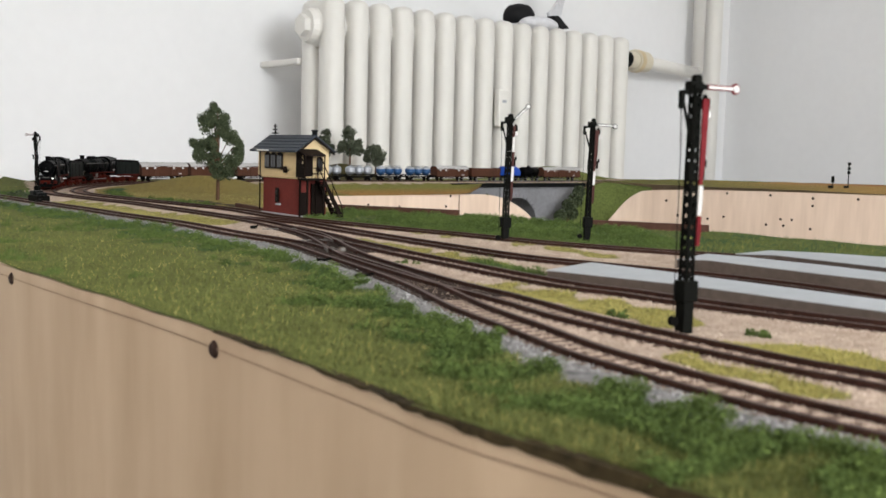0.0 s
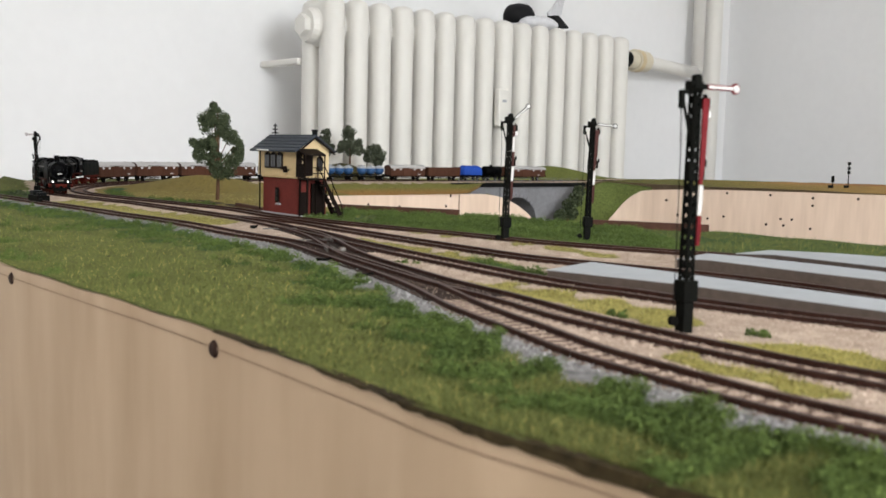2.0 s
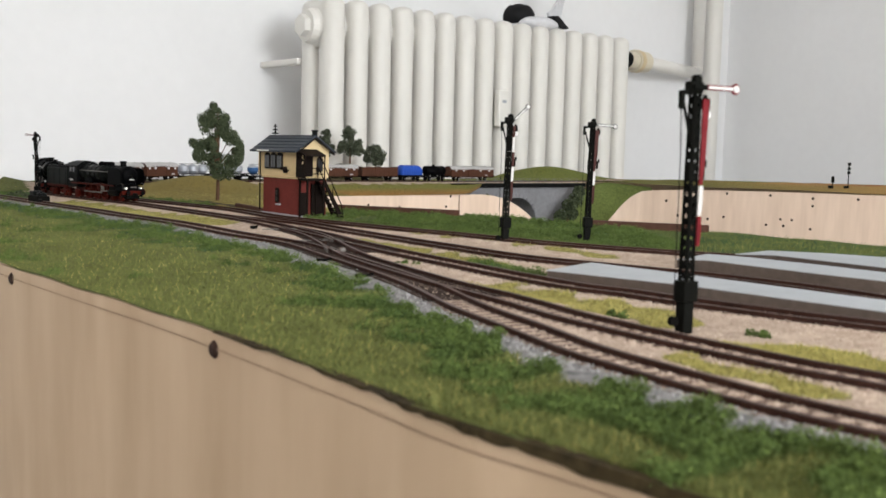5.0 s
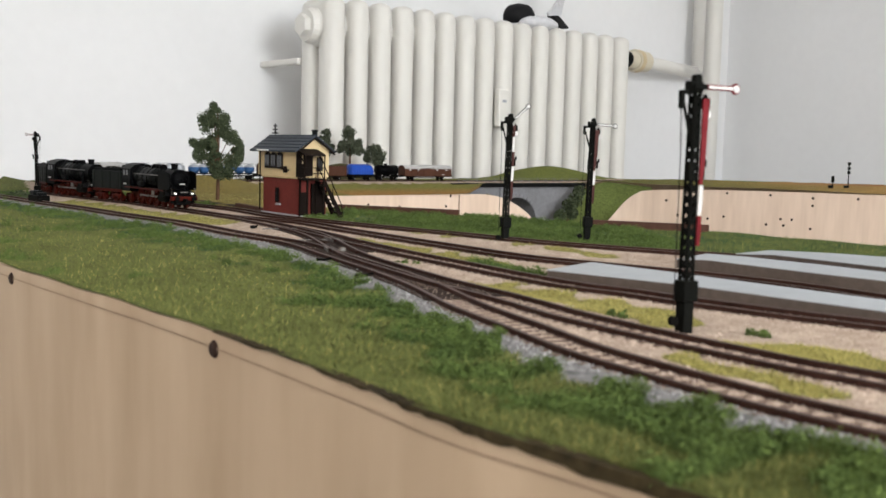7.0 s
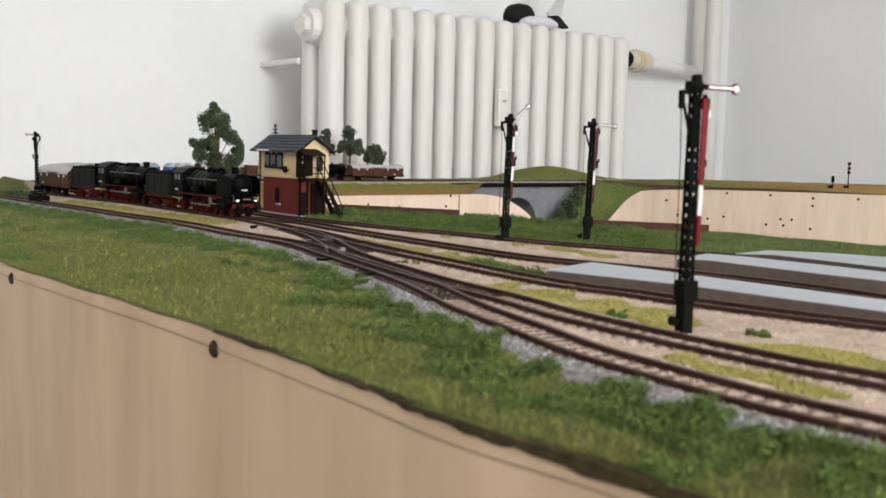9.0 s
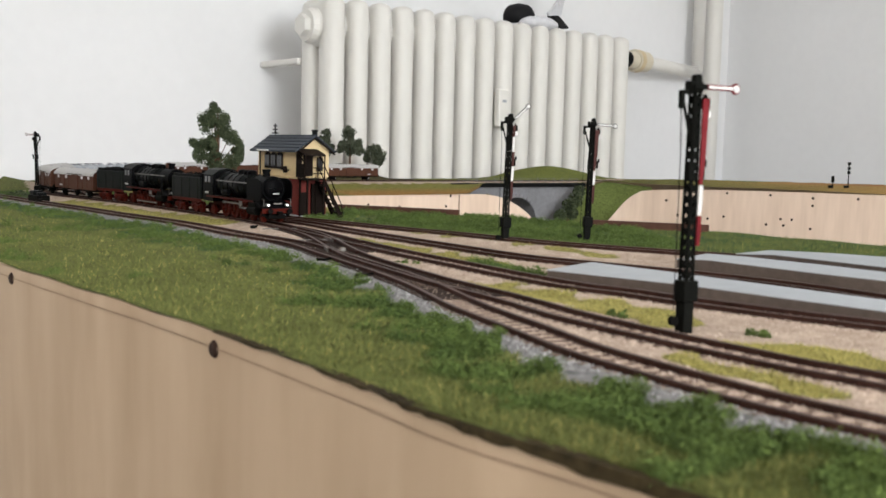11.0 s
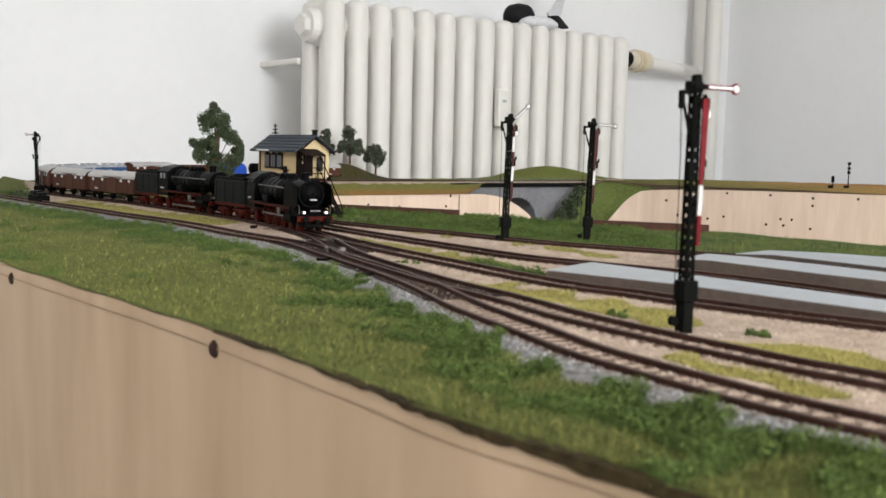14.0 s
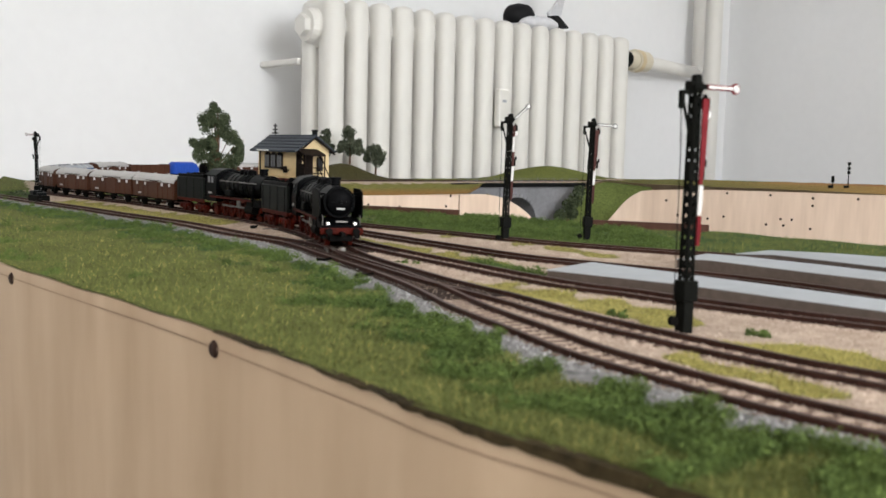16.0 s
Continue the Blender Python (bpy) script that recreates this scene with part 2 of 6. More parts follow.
# ---- lines of the plan ----
MAIN = Line([(0.69, 2.42), (0.2545, 2.066), (0.0165, 1.858), (-0.177, 1.698), (-0.326, 1.575), (-0.405, 1.482), (-0.457, 1.38), (-0.470, 1.26),
             (-0.453, 1.14), (-0.413, 1.042), (-0.3355, 0.9535), (-0.2837, 0.9024), (-0.2180, 0.8218), (-0.1416, 0.7236), (-0.1010, 0.6542),
             (-0.0805, 0.6110), (-0.0680, 0.5730), (-0.0555, 0.5300), (-0.0432, 0.4927), (-0.0278, 0.4578), (-0.0139, 0.4294), (-0.0015, 0.4042), (0.0097, 0.3848), (0.0200, 0.3680), (0.0305, 0.3485), (0.042, 0.325), (0.056, 0.303), (0.069, 0.284),
             (0.081, 0.268), (0.0915, 0.254), (0.102, 0.243), (0.113, 0.2315), (0.131, 0.2125), (0.162, 0.180), (0.22, 0.12), (0.38, -0.05)])
FRONT = Line([(-0.60, 1.30), (-0.50, 1.055), (-0.40, 0.925), (-0.283, 0.794), (-0.2455, 0.750), (-0.185, 0.685), (-0.129, 0.6095), (-0.0845, 0.555), (-0.0585, 0.5035),
              (-0.0135, 0.406), (0.009, 0.339), (0.0255, 0.300), (0.0388, 0.2675), (0.0505, 0.247), (0.0609, 0.2306), (0.0700, 0.2167),
              (0.0787, 0.206), (0.0868, 0.1966), (0.0963, 0.1856), (0.113, 0.166), (0.143, 0.131), (0.20, 0.064), (0.34, -0.10)])
THIRD = Line([(-0.103, 0.664), (-0.0735, 0.612), (-0.0546, 0.574), (-0.0190, 0.511), (0.0095, 0.4655), (0.0330, 0.428), (0.0545, 0.399), (0.073, 0.3835), (0.0905, 0.3645),
              (0.1215, 0.3365), (0.145, 0.318), (0.17, 0.296), (0.21, 0.260), (0.29, 0.19), (0.5, 0.0)])
FOURTH = Line([(-0.168, 0.758), (-0.137, 0.735), (-0.1035, 0.714), (-0.064, 0.653), (-0.0239, 0.5955), (0.009, 0.5505), (0.0379, 0.512), (0.0643, 0.489), (0.1119, 0.4545), (0.1507, 0.417), (0.174, 0.384), (0.205, 0.346), (0.26, 0.28), (0.36, 0.165), (0.55, -0.04)])
FIFTH = Line([(-0.309, 1.563), (-0.396, 1.441), (-0.436, 1.301), (-0.428, 1.165), (-0.383, 1.057), (-0.307, 0.973), (-0.249, 0.915), (-0.181, 0.846), (-0.1287, 0.768), (-0.071, 0.714), (-0.0285, 0.675), (0.0096, 0.644), (0.0442, 0.611), (0.0759, 0.586), (0.1345, 0.553), (0.168, 0.538), (0.194, 0.514), (0.216, 0.481), (0.25, 0.43), (0.31, 0.345), (0.42, 0.19), (0.55, 0.0)])
TRACKS = [MAIN, FRONT, THIRD, FOURTH, FIFTH]

# outer and inner border of the layout's boards, pair by pair from the near end round the loop to the far end
OUTER = spline([(0.62, -0.55), (0.13, 0.05), (0.0408, 0.1629), (0.003, 0.203), (-0.0249, 0.2404), (-0.0897, 0.3224), (-0.2058, 0.4565), (-0.36, 0.65), (-0.50, 0.85),
                (-0.60, 1.06), (-0.64, 1.28), (-0.60, 1.50), (-0.50, 1.66), (-0.30, 1.86), (-0.05, 2.08), (0.0, 2.13), (0.08, 2.20), (0.27, 2.36), (0.40, 2.46), (0.55, 2.55), (0.75, 2.62), (1.3, 2.5), (1.8, 2.2)], 12)
INNER = spline([(0.95, 0.1), (0.52, 0.50), (0.30, 0.668), (0.2058, 0.7644), (0.1235, 0.79), (0.0575, 0.865), (-0.03, 0.905), (-0.10, 0.945), (-0.16, 1.04),
                (-0.20, 1.17), (-0.22, 1.30), (-0.23, 1.42), (-0.19, 1.535), (-0.08, 1.655), (0.05, 1.77), (0.075, 1.86), (0.126, 1.9154), (0.28, 2.043), (0.345, 2.085), (0.41, 2.03), (0.55, 1.93), (0.78, 1.75), (1.1, 1.5)], 12)

MOUNDS = [(-0.60, 1.19, 0.09, 0.10, 0.022), (-0.31, 1.27, 0.075, 0.09, 0.019), (-0.20, 1.92, 0.06, 0.05, 0.030), (0.235, 2.265, 0.11, 0.07, 0.030), (0.55, 2.15, 0.20, 0.10, 0.010), (0.9, 1.95, 0.25, 0.12, 0.010)]


def height(P):
    z = np.full(len(P), -0.004)
    for x, y, rx, ry, h in MOUNDS:
        z += h * np.exp(-((P[:, 0] - x) / rx) ** 2 - ((P[:, 1] - y) / ry) ** 2)
    z += 0.0006 * np.sin(P[:, 0] * 71 + 1.3) * np.cos(P[:, 1] * 63)
    # bank that falls to the far boards' front
    d = MAIN.away(P)
    far = np.clip((P[:, 1] - 1.45) / 0.1, 0, 1) * np.clip((0.075 - P[:, 0]) / 0.03, 0, 1)
    z -= far * np.clip((d - 0.02) / 0.075, 0, 1) * 0.017
    # flat beds under the rails
    for t in TRACKS:
        k = np.clip((np.abs(t.away(P)) - 0.012) / 0.012, 0, 1)
        z = z * k + (1 - k) * np.minimum(z + 1, -0.0018)
    return z


# ---- ground ----
NV = 150
fine_ = np.linspace(0, len(OUTER) - 1, 3 * len(OUTER))
OG, IG = (np.c_[np.interp(fine_, np.arange(len(c)), c[:, 0]), np.interp(fine_, np.arange(len(c)), c[:, 1])] for c in (OUTER, INNER))
U = len(OG)
vv = np.linspace(0, 1, NV)[None, :, None] ** 1.0
GP = (OG[:, None, :] * (1 - vv) + IG[:, None, :] * vv).reshape(-1, 2)
# patches of flock between the tracks: two ends, half width, tint
OLIVE, GREEN, YELLOW, ORANGE = (0.13, 0.145, 0.04), (0.045, 0.095, 0.025), (0.30, 0.27, 0.08), (0.36, 0.20, 0.06)
PATCHES = [((-0.36, 0.935), (-0.168, 0.716), 0.019, YELLOW),
           ((0.022, 0.402), (0.078, 0.335), 0.013, YELLOW), ((0.10, 0.285), (0.17, 0.235), 0.016, YELLOW),
           ((0.066, 0.262), (0.094, 0.227), 0.0055, YELLOW), ((-0.052, 0.600), (0.030, 0.492), 0.007, YELLOW), ((0.02, 0.5), (0.045, 0.462), 0.008, GREEN),
           ((-0.06, 0.70), (0.10, 0.545), 0.005, YELLOW),
           ((-0.36, 1.085), (-0.225, 0.937), 0.013, GREEN), ((-0.262, 1.035), (-0.172, 0.905), 0.011, (0.055, 0.040, 0.024)), ((-0.40, 1.20), (-0.36, 1.085), 0.012, GREEN),
           ((-0.50, 1.12), (-0.415, 0.975), 0.022, GREEN), ((-0.56, 1.25), (-0.50, 1.12), 0.03, OLIVE)]


def near_patch(P, a, b):
    a, b = np.array(a), np.array(b)
    t = np.clip(((P - a) @ (b - a)) / ((b - a) @ (b - a)), 0, 1)
    return np.linalg.norm(P - a - t[:, None] * (b - a), axis=1)


def flock(P):
    """Tint and share of flock at points of the ground."""
    n = len(P)
    col, share = np.tile(np.array(OLIVE), (n, 1)), np.zeros(n)
    wob = 0.003 * np.sin(P[:, 0] * 190 + np.cos(P[:, 1] * 120) * 2) + 0.002 * np.sin(P[:, 1] * 310)
    dA, dE, dM = FRONT.away(P), FIFTH.away(P), MAIN.away(P)
    edge = 0.0175 - 0.0042 * np.clip((0.58 - P[:, 1]) / 0.28, 0, 1) - 0.0055 * np.clip((P[:, 1] - 0.52) / 0.15, 0, 1)
    lawn = np.clip((-dA - edge + wob) / 0.004, 0, 1) * (P[:, 1] < 1.25)
    share = np.maximum(share, lawn)
    blot = np.sin(P[:, 0] * 95 + 2 * np.sin(P[:, 1] * 61)) * np.sin(P[:, 1] * 83 + 1.3 * np.sin(P[:, 0] * 47))
    strip = np.clip((0.037 + 0.021 * blot + 0.016 * np.clip((P[:, 1] - 0.40) / 0.15, 0, 1) + 0.014 * np.clip((0.27 - P[:, 1]) / 0.10, 0, 1) + wob * 3 + dA) / 0.012, 0, 1) * lawn
    col = col * (1 - strip[:, None]) + np.array(GREEN) * strip[:, None]
    rear = np.clip((dE - 0.013 + wob) / 0.004, 0, 1) * (P[:, 1] < 1.05) * (P[:, 0] > -0.11)
    share, col = np.maximum(share, rear), np.where(rear[:, None] > 0, np.array(GREEN), col)
    loop = np.clip((dM - 0.016 + wob) / 0.005, 0, 1) * np.clip((np.abs(dE) - 0.014 + wob) / 0.005, 0, 1) * (P[:, 1] > 0.86) * (P[:, 1] < 1.62) * (P[:, 0] < -0.1)
    share = np.maximum(share, loop)
    out = np.clip((-dM - 0.045 + wob) / 0.006, 0, 1) * (P[:, 1] > 0.95) * (P[:, 0] < -0.40)
    share = np.maximum(share, out)
    lp = (loop > 0) & (dE > 0.01)
    col = np.where(lp[:, None], np.array((0.24, 0.185, 0.05)), col)
    far = (P[:, 1] > 1.60)
    fs = np.clip((np.abs(dM) - 0.022 + wob) / 0.006, 0, 1) * far
    share = np.maximum(share, fs)
    mixc = np.clip((dM - 0.05) / 0.03, 0, 1)[:, None]
    col = np.where(far[:, None], np.array(ORANGE) * mixc + np.array((0.24, 0.23, 0.06)) * (1 - mixc), col)
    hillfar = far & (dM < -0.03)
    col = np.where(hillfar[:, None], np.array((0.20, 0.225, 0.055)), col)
    # brown-olive flock below the far trees, with their shade put into the tint
    grove_shade = hillfar & (P[:, 0] < -0.06)
    col = np.where(grove_shade[:, None], np.array((0.085, 0.075, 0.028)), col)
    right = far & (P[:, 0] > 0.33) & (dM > 0)
    col = np.where(right[:, None], np.array((0.20, 0.19, 0.05)) * np.clip(1.6 - 2 * (P[:, :1] - 0.3), 0, 1) + np.array((0.42, 0.21, 0.075)) * np.clip(3 * (P[:, :1] - 0.3) - 0.6, 0, 1), col)
    grit = np.clip((-0.0075 - dA) / 0.002, 0, 1) * np.clip((dA + edge + 0.004 - wob) / 0.003, 0, 1) * (P[:, 1] < 1.0)
    share, col = np.where(grit > 0.3, 0.95, share), np.where(grit[:, None] > 0.3, np.array((0.24, 0.235, 0.235)), col)
    for a, b, w, c in PATCHES:
        k = np.clip((w + wob - near_patch(P, a, b)) / 0.004, 0, 1)
        share, col = np.maximum(share, k * 0.95), col * (1 - k[:, None]) + np.array(c) * k[:, None]
    return col, share


GZ = height(GP)
me = sheet("ground", np.c_[GP, GZ], [(i * NV + j, (i + 1) * NV + j, (i + 1) * NV + j + 1, i * NV + j + 1) for i in range(U - 1) for j in range(NV - 1)], GROUND, True)
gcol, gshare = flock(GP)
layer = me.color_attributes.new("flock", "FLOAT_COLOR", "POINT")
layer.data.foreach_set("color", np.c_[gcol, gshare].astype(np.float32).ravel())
me.flip_normals()
ground = tagged(new("ground", me), "sand and flock scenery on the boards of a model railway", "ground", kind="structure")


def skirt(curve, drop, thick, material, name, label, below=0.0005):
    """A board on edge under a border of the ground."""
    z = height(curve) - below
    o = aside(curve, thick)
    n = len(curve)
    V = np.zeros((n, 4, 3))
    V[:, 0, :2] = V[:, 1, :2] = curve
    V[:, 2, :2] = V[:, 3, :2] = o
    V[:, 0, 2] = V[:, 3, 2] = -drop
    V[:, 1, 2] = V[:, 2, 2] = z
    F = [(4 * i + k, 4 * i + (k + 1) % 4, 4 * i + 4 + (k + 1) % 4, 4 * i + 4 + k) for i in range(n - 1) for k in range(4)]
    F += [(0, 3, 2, 1), (4 * n - 4, 4 * n - 3, 4 * n - 2, 4 * n - 1)]
    ob = new(name, sheet(name, V.reshape(-1, 3), F, material))
    return tagged(ob, label, "board", kind="structure")


front_board = skirt(OUTER, 0.150, -0.006, PLY, "front_board", "varnished plywood side board of the layout")
skirt(INNER[:12 * 12 + 1], 0.10, 0.006, PLY, "rear_board", "plywood rear side board of the layout")


def cut_board(name, pts, bottom, thick, label):
    """A board on edge with a shaped top: points of x, y and top z."""
    c = spline(pts, 6)
    o = aside(c[:, :2], thick)
    n = len(c)
    V = np.zeros((n, 4, 3))
    V[:, 0, :2] = V[:, 1, :2] = c[:, :2]
    V[:, 2, :2] = V[:, 3, :2] = o
    V[:, 0, 2] = V[:, 3, 2] = bottom
    V[:, 1, 2] = V[:, 2, 2] = c[:, 2]
    F = [(4 * i + k, 4 * i + (k + 1) % 4, 4 * i + 4 + (k + 1) % 4, 4 * i + 4 + k) for i in range(n - 1) for k in range(4)]
    F += [(0, 3, 2, 1), (4 * n - 4, 4 * n - 3, 4 * n - 2, 4 * n - 1)]
    return tagged(new(name, sheet(name, V.reshape(-1, 3), F, PLYFAR)), label, "board", kind="structure")


far_left = cut_board("far_board_left", [(-0.19, 1.535, -0.0205), (-0.08, 1.655, -0.0215), (0.05, 1.77, -0.0215), (0.085, 1.80, -0.0235), (0.115, 1.825, -0.032), (0.142, 1.848, -0.047), (0.165, 1.868, -0.066), (0.172, 1.874, -0.085)], -0.15, 0.008, "pale birch plywood side board with a curved end")
far_right = cut_board("far_board_right", [(0.325, 2.055, -0.100), (0.350, 2.050, -0.070), (0.372, 2.045, -0.042), (0.395, 2.037, -0.023), (0.425, 2.02, -0.0145), (0.55, 1.93, -0.0085), (0.78, 1.75, -0.0050), (1.1, 1.5, -0.003)], -0.17, 0.008, "pale birch plywood side board with screw marks")

bm = B()
box(bm, (0.0265, 1.7488, -0.052), (0.0012, 0.0016, 0.060), 0.0, Matrix.Rotation(radians(41), 4, "Z"))
part("board_joint", bm, PENCIL, far_left, "dark joint between two boards")

# pencil line and screw holes on the near board
lineP = aside(OUTER, 0.0004)[12:12 * 8]
V = np.vstack([np.c_[lineP, np.full(len(lineP), -0.0088)], np.c_[lineP, np.full(len(lineP), -0.0092)]])
n = len(lineP)
part("pencil_line", sheet("pencil_line", V, [(i, i + 1, n + i + 1, n + i) for i in range(n - 1)], PENCIL), None, front_board)


# brown turf edge with the shade under the overhanging grass painted in
edgeP = aside(OUTER, 0.0007)[18:58]
edgez = -0.0056 - 0.0003 * np.sin(np.arange(len(edgeP)) * 0.9) - 0.0003 * np.sin(np.arange(len(edgeP)) * 2.3) + 0.0016 * np.clip((np.arange(len(edgeP)) - 14) / 20, 0, 1) - 0.0009 * np.clip((16 - np.arange(len(edgeP))) / 8, 0, 1)
n = len(edgeP)
V = np.vstack([np.c_[edgeP, np.full(n, -0.0038)], np.c_[edgeP, edgez], np.c_[aside(edgeP, -0.003), np.full(n, -0.0036)]])
part("turf_edge_shade", sheet("turf_edge_shade", V, [(i, i + 1, n + i + 1, n + i) for i in range(n - 1)] + [(2 * n + i, 2 * n + i + 1, i + 1, i) for i in range(n - 1)], TURFSHADE), None, front_board, "brown turf edge, darkened as shade under the grass")


def screw_hole(curve, s, z, r, parent, into):
    p, h = curve.at(s), curve.heading(s)
    bm = B()
    nrm = Vector((math.sin(h), -math.cos(h), 0)) * into
    c = Vector((p[0], p[1], z))
    cyl(bm, c - nrm * 0.0002, c + nrm * 0.0008, r, r * 0.7, 14)
    cyl(bm, c + nrm * 0.0006, c + nrm * 0.0011, r * 0.55, seg=10)
    part("screw", bm, HOLE, parent)


# ---- tracks ----
SL = B()
box(SL, (0, 0, 0), (0.0022, 0.0195, 0.0014))
SLEEPER_MESH = mesh_of(SL, SLEEPER)
CH = B()
for sy in (-1, 1):
    box(CH, (0, 0.0062 * sy, 0.0010), (0.0012, 0.0030, 0.0007))


def track(line, label, s0, s1, near0, near1, group="station tracks", head=RAILTOP):
    t = thing("track", Matrix.Identity(4), label, "track", group)
    keep = (line.s >= s0) & (line.s <= s1)
    c = line.c[keep]
    for side in (-1, 1):
        e = aside(c, side * 0.0063)
        r = part("rail", sweep(e, 0.00085, -0.0021, -0.0002, RAIL), None, t)
        part("rail_foot", sweep(e, 0.0013, -0.0023, -0.0017, RAIL), None, r)
        part("rail_head", sweep(e, 0.00080, -0.0002, 0.0, head), None, r, "worn bare metal rail head")
    rest = B()
    s = s0
    while s < s1:
        p, h = line.at(s), line.heading(s)
        m = pose(p[0], p[1], -0.00232, 0, 0, math.degrees(h) + random.uniform(-1, 1))
        if near0 <= s <= near1:
            ob = part("sleeper", SLEEPER_MESH, None, t)
            ob.matrix_basis = m
        else:
            r = bmesh.ops.create_cube(rest, size=1.0)
            bmesh.ops.transform(rest, verts=r["verts"], matrix=m @ Matrix.Diagonal((0.0022, 0.0195, 0.0014, 1)))
        s += 0.0055
    if len(rest.verts):
        tagged(part("far_sleepers", rest, SLEEPER, t), kind="stuff")
    return t


L_ = "model railway track with rusty rails on brown sleepers"
track(MAIN, L_, 0.05, MAIN.length, 1.90, 3.15)
track(FRONT, L_, 0.02, FRONT.length, 0.10, 1.45)
track(THIRD, L_, 0.0, THIRD.length, 0.0, 0.70)
track(FOURTH, L_, 0.0, FOURTH.length, 0.0, 0.80)
track(FIFTH, L_, 0.0, FIFTH.length, 0.45, 1.75)


def turnout(branch, lines, s0, s1, label):
    """Long timbers under the lines that part here, with frogs, check rails and a tie bar."""
    t = thing("turnout", Matrix.Identity(4), label, "turnout", "turnouts")
    stretch = branch.c[(branch.s >= s0) & (branch.s <= s1)]
    s = s0
    while s < s1:
        p, h = branch.at(s), branch.heading(s)
        sides = [-float(l.away(p[None])[0]) for l in lines] + [0.0]
        lo, hi = min(sides) - 0.0105, max(sides) + 0.0105
        if hi - lo < 0.046:
            bm = B()
            box(bm, (0, (lo + hi) / 2, 0), (0.0031, hi - lo, 0.0014))
            ob = part("timber", bm, TIMBER, t)
            ob.matrix_basis = pose(p[0], p[1], -0.00215, 0, 0, math.degrees(h) + random.uniform(-0.8, 0.8))
        s += 0.0050
    for l in lines:
        # the frog lies where one rail of the branch meets the other line's facing rail
        side = 1 if float(np.mean(l.away(stretch))) > 0 else -1
        mine, other = aside(stretch, -side * 0.0063), aside(l.c, side * 0.0063)
        d = np.linalg.norm(mine[:, None] - other[None], axis=2)
        i, j = np.unravel_index(d.argmin(), d.shape)
        x, y = mine[i]
        k = int(np.clip(i, 1, len(mine) - 2))
        a = math.degrees(math.atan2(*(mine[k + 1] - mine[k - 1])[::-1]))
        bm = B()
        prism(bm, [(-0.006, 0.0), (0.007, 0.0009), (0.007, -0.0009)], "z", -0.0019, 0.00015)
        for sy in (-1, 1):
            prism(bm, [(-0.013, sy * 0.0016), (-0.003, sy * 0.0018), (0.004, sy * 0.0027), (0.004, sy * 0.0033), (-0.003, sy * 0.0024), (-0.013, sy * 0.0022)], "z", -0.0019, 0.0001)
        f = part("frog", bm, WORNRAIL, t, "bright worn metal frog")
        f.matrix_basis = pose(x, y, 0, 0, 0, a)
        for sy in (-1, 1):
            bm = B()
            box(bm, (0, 0, -0.0010), (0.026, 0.0008, 0.0020), 0.0002)
            c = part("check_rail", bm, RAIL, t)
            c.matrix_basis = pose(x, y, 0, 0, 0, a) @ pose(0, sy * 0.0106, 0)
    p, h = branch.at(s0 + 0.004), branch.heading(s0 + 0.004)
    bm = B()
    box(bm, (0, -0.006, 0), (0.0012, 0.030, 0.0006))
    tie = part("tie_bar", bm, STEEL, t)
    tie.matrix_basis = pose(p[0], p[1], -0.0012, 0, 0, math.degrees(h))


def reach(line, y):
    """The length along a line at which it passes a given y, on its last stretch."""
    return float(line.s[np.where(line.c[:, 1] > y)[0][-1]])


turnout(MAIN, [FRONT], reach(MAIN, 0.585), reach(MAIN, 0.365), "slip turnout of two tracks on dark long timbers")
turnout(THIRD, [MAIN], 0.0, 0.17, "turnout on dark long timbers")

# ---- room ----
DIRW, NRM = Vector((0.769, 0.639, 0)), Vector((-0.639, 0.769, 0))
ORG = Vector((0.017, 1.89, 0))
ROOMM = Matrix(((0.769, -0.639, 0, ORG.x), (0.639, 0.769, 0, ORG.y), (0, 0, 1, 0), (0, 0, 0, 1)))
# in the room's own axes: a along the rear wall, b towards it
WB, WA0, WA1, WNEAR, ZF, ZC = 0.53, -2.4, 1.63, -4.2, -0.80, 1.45


def slab(name, a0, a1, b0, b1, z0, z1, material, label):
    bm = B()
    box(bm, ((a0 + a1) / 2, (b0 + b1) / 2, (z0 + z1) / 2), (a1 - a0, b1 - b0, z1 - z0))
    ob = part(name, bm, material)
    ob.matrix_world = ROOMM
    return tagged(ob, label, name.split("_")[0], kind="structure")


slab("wall_rear", WA0 - 0.1, WA1 + 0.1, WB, WB + 0.1, ZF, ZC, WALL, "plain white painted wall behind the radiator")
slab("wall_right", WA1, WA1 + 0.1, WNEAR, WB, ZF, ZC, WALL, "plain white painted side wall")
slab("wall_left", WA0 - 0.1, WA0, WNEAR, WB, ZF, ZC, WALL, "plain white painted side wall")
slab("wall_front_1", WA0 - 0.1, -1.7, WNEAR - 0.1, WNEAR, ZF, ZC, WALL, "plain white painted wall")
slab("wall_front_2", -0.1, WA1 + 0.1, WNEAR - 0.1, WNEAR, ZF, ZC, WALL, "plain white painted wall")
slab("wall_front_3", -1.7, -0.1, WNEAR - 0.1, WNEAR, ZF, 0.1, WALL, "white wall below the window")
slab("wall_front_4", -1.7, -0.1, WNEAR - 0.1, WNEAR, 1.3, ZC, WALL, "white wall above the window")
slab("floor", WA0 - 0.1, WA1 + 0.1, WNEAR - 0.1, WB + 0.1, ZF - 0.1, ZF, FLOOR, "plain grey floor")
slab("ceiling", WA0 - 0.1, WA1 + 0.1, WNEAR - 0.1, WB + 0.1, ZC, ZC + 0.1, CEIL, "plain white ceiling")


def room(a, b, z):
    return ROOMM @ Vector((a, b, z))


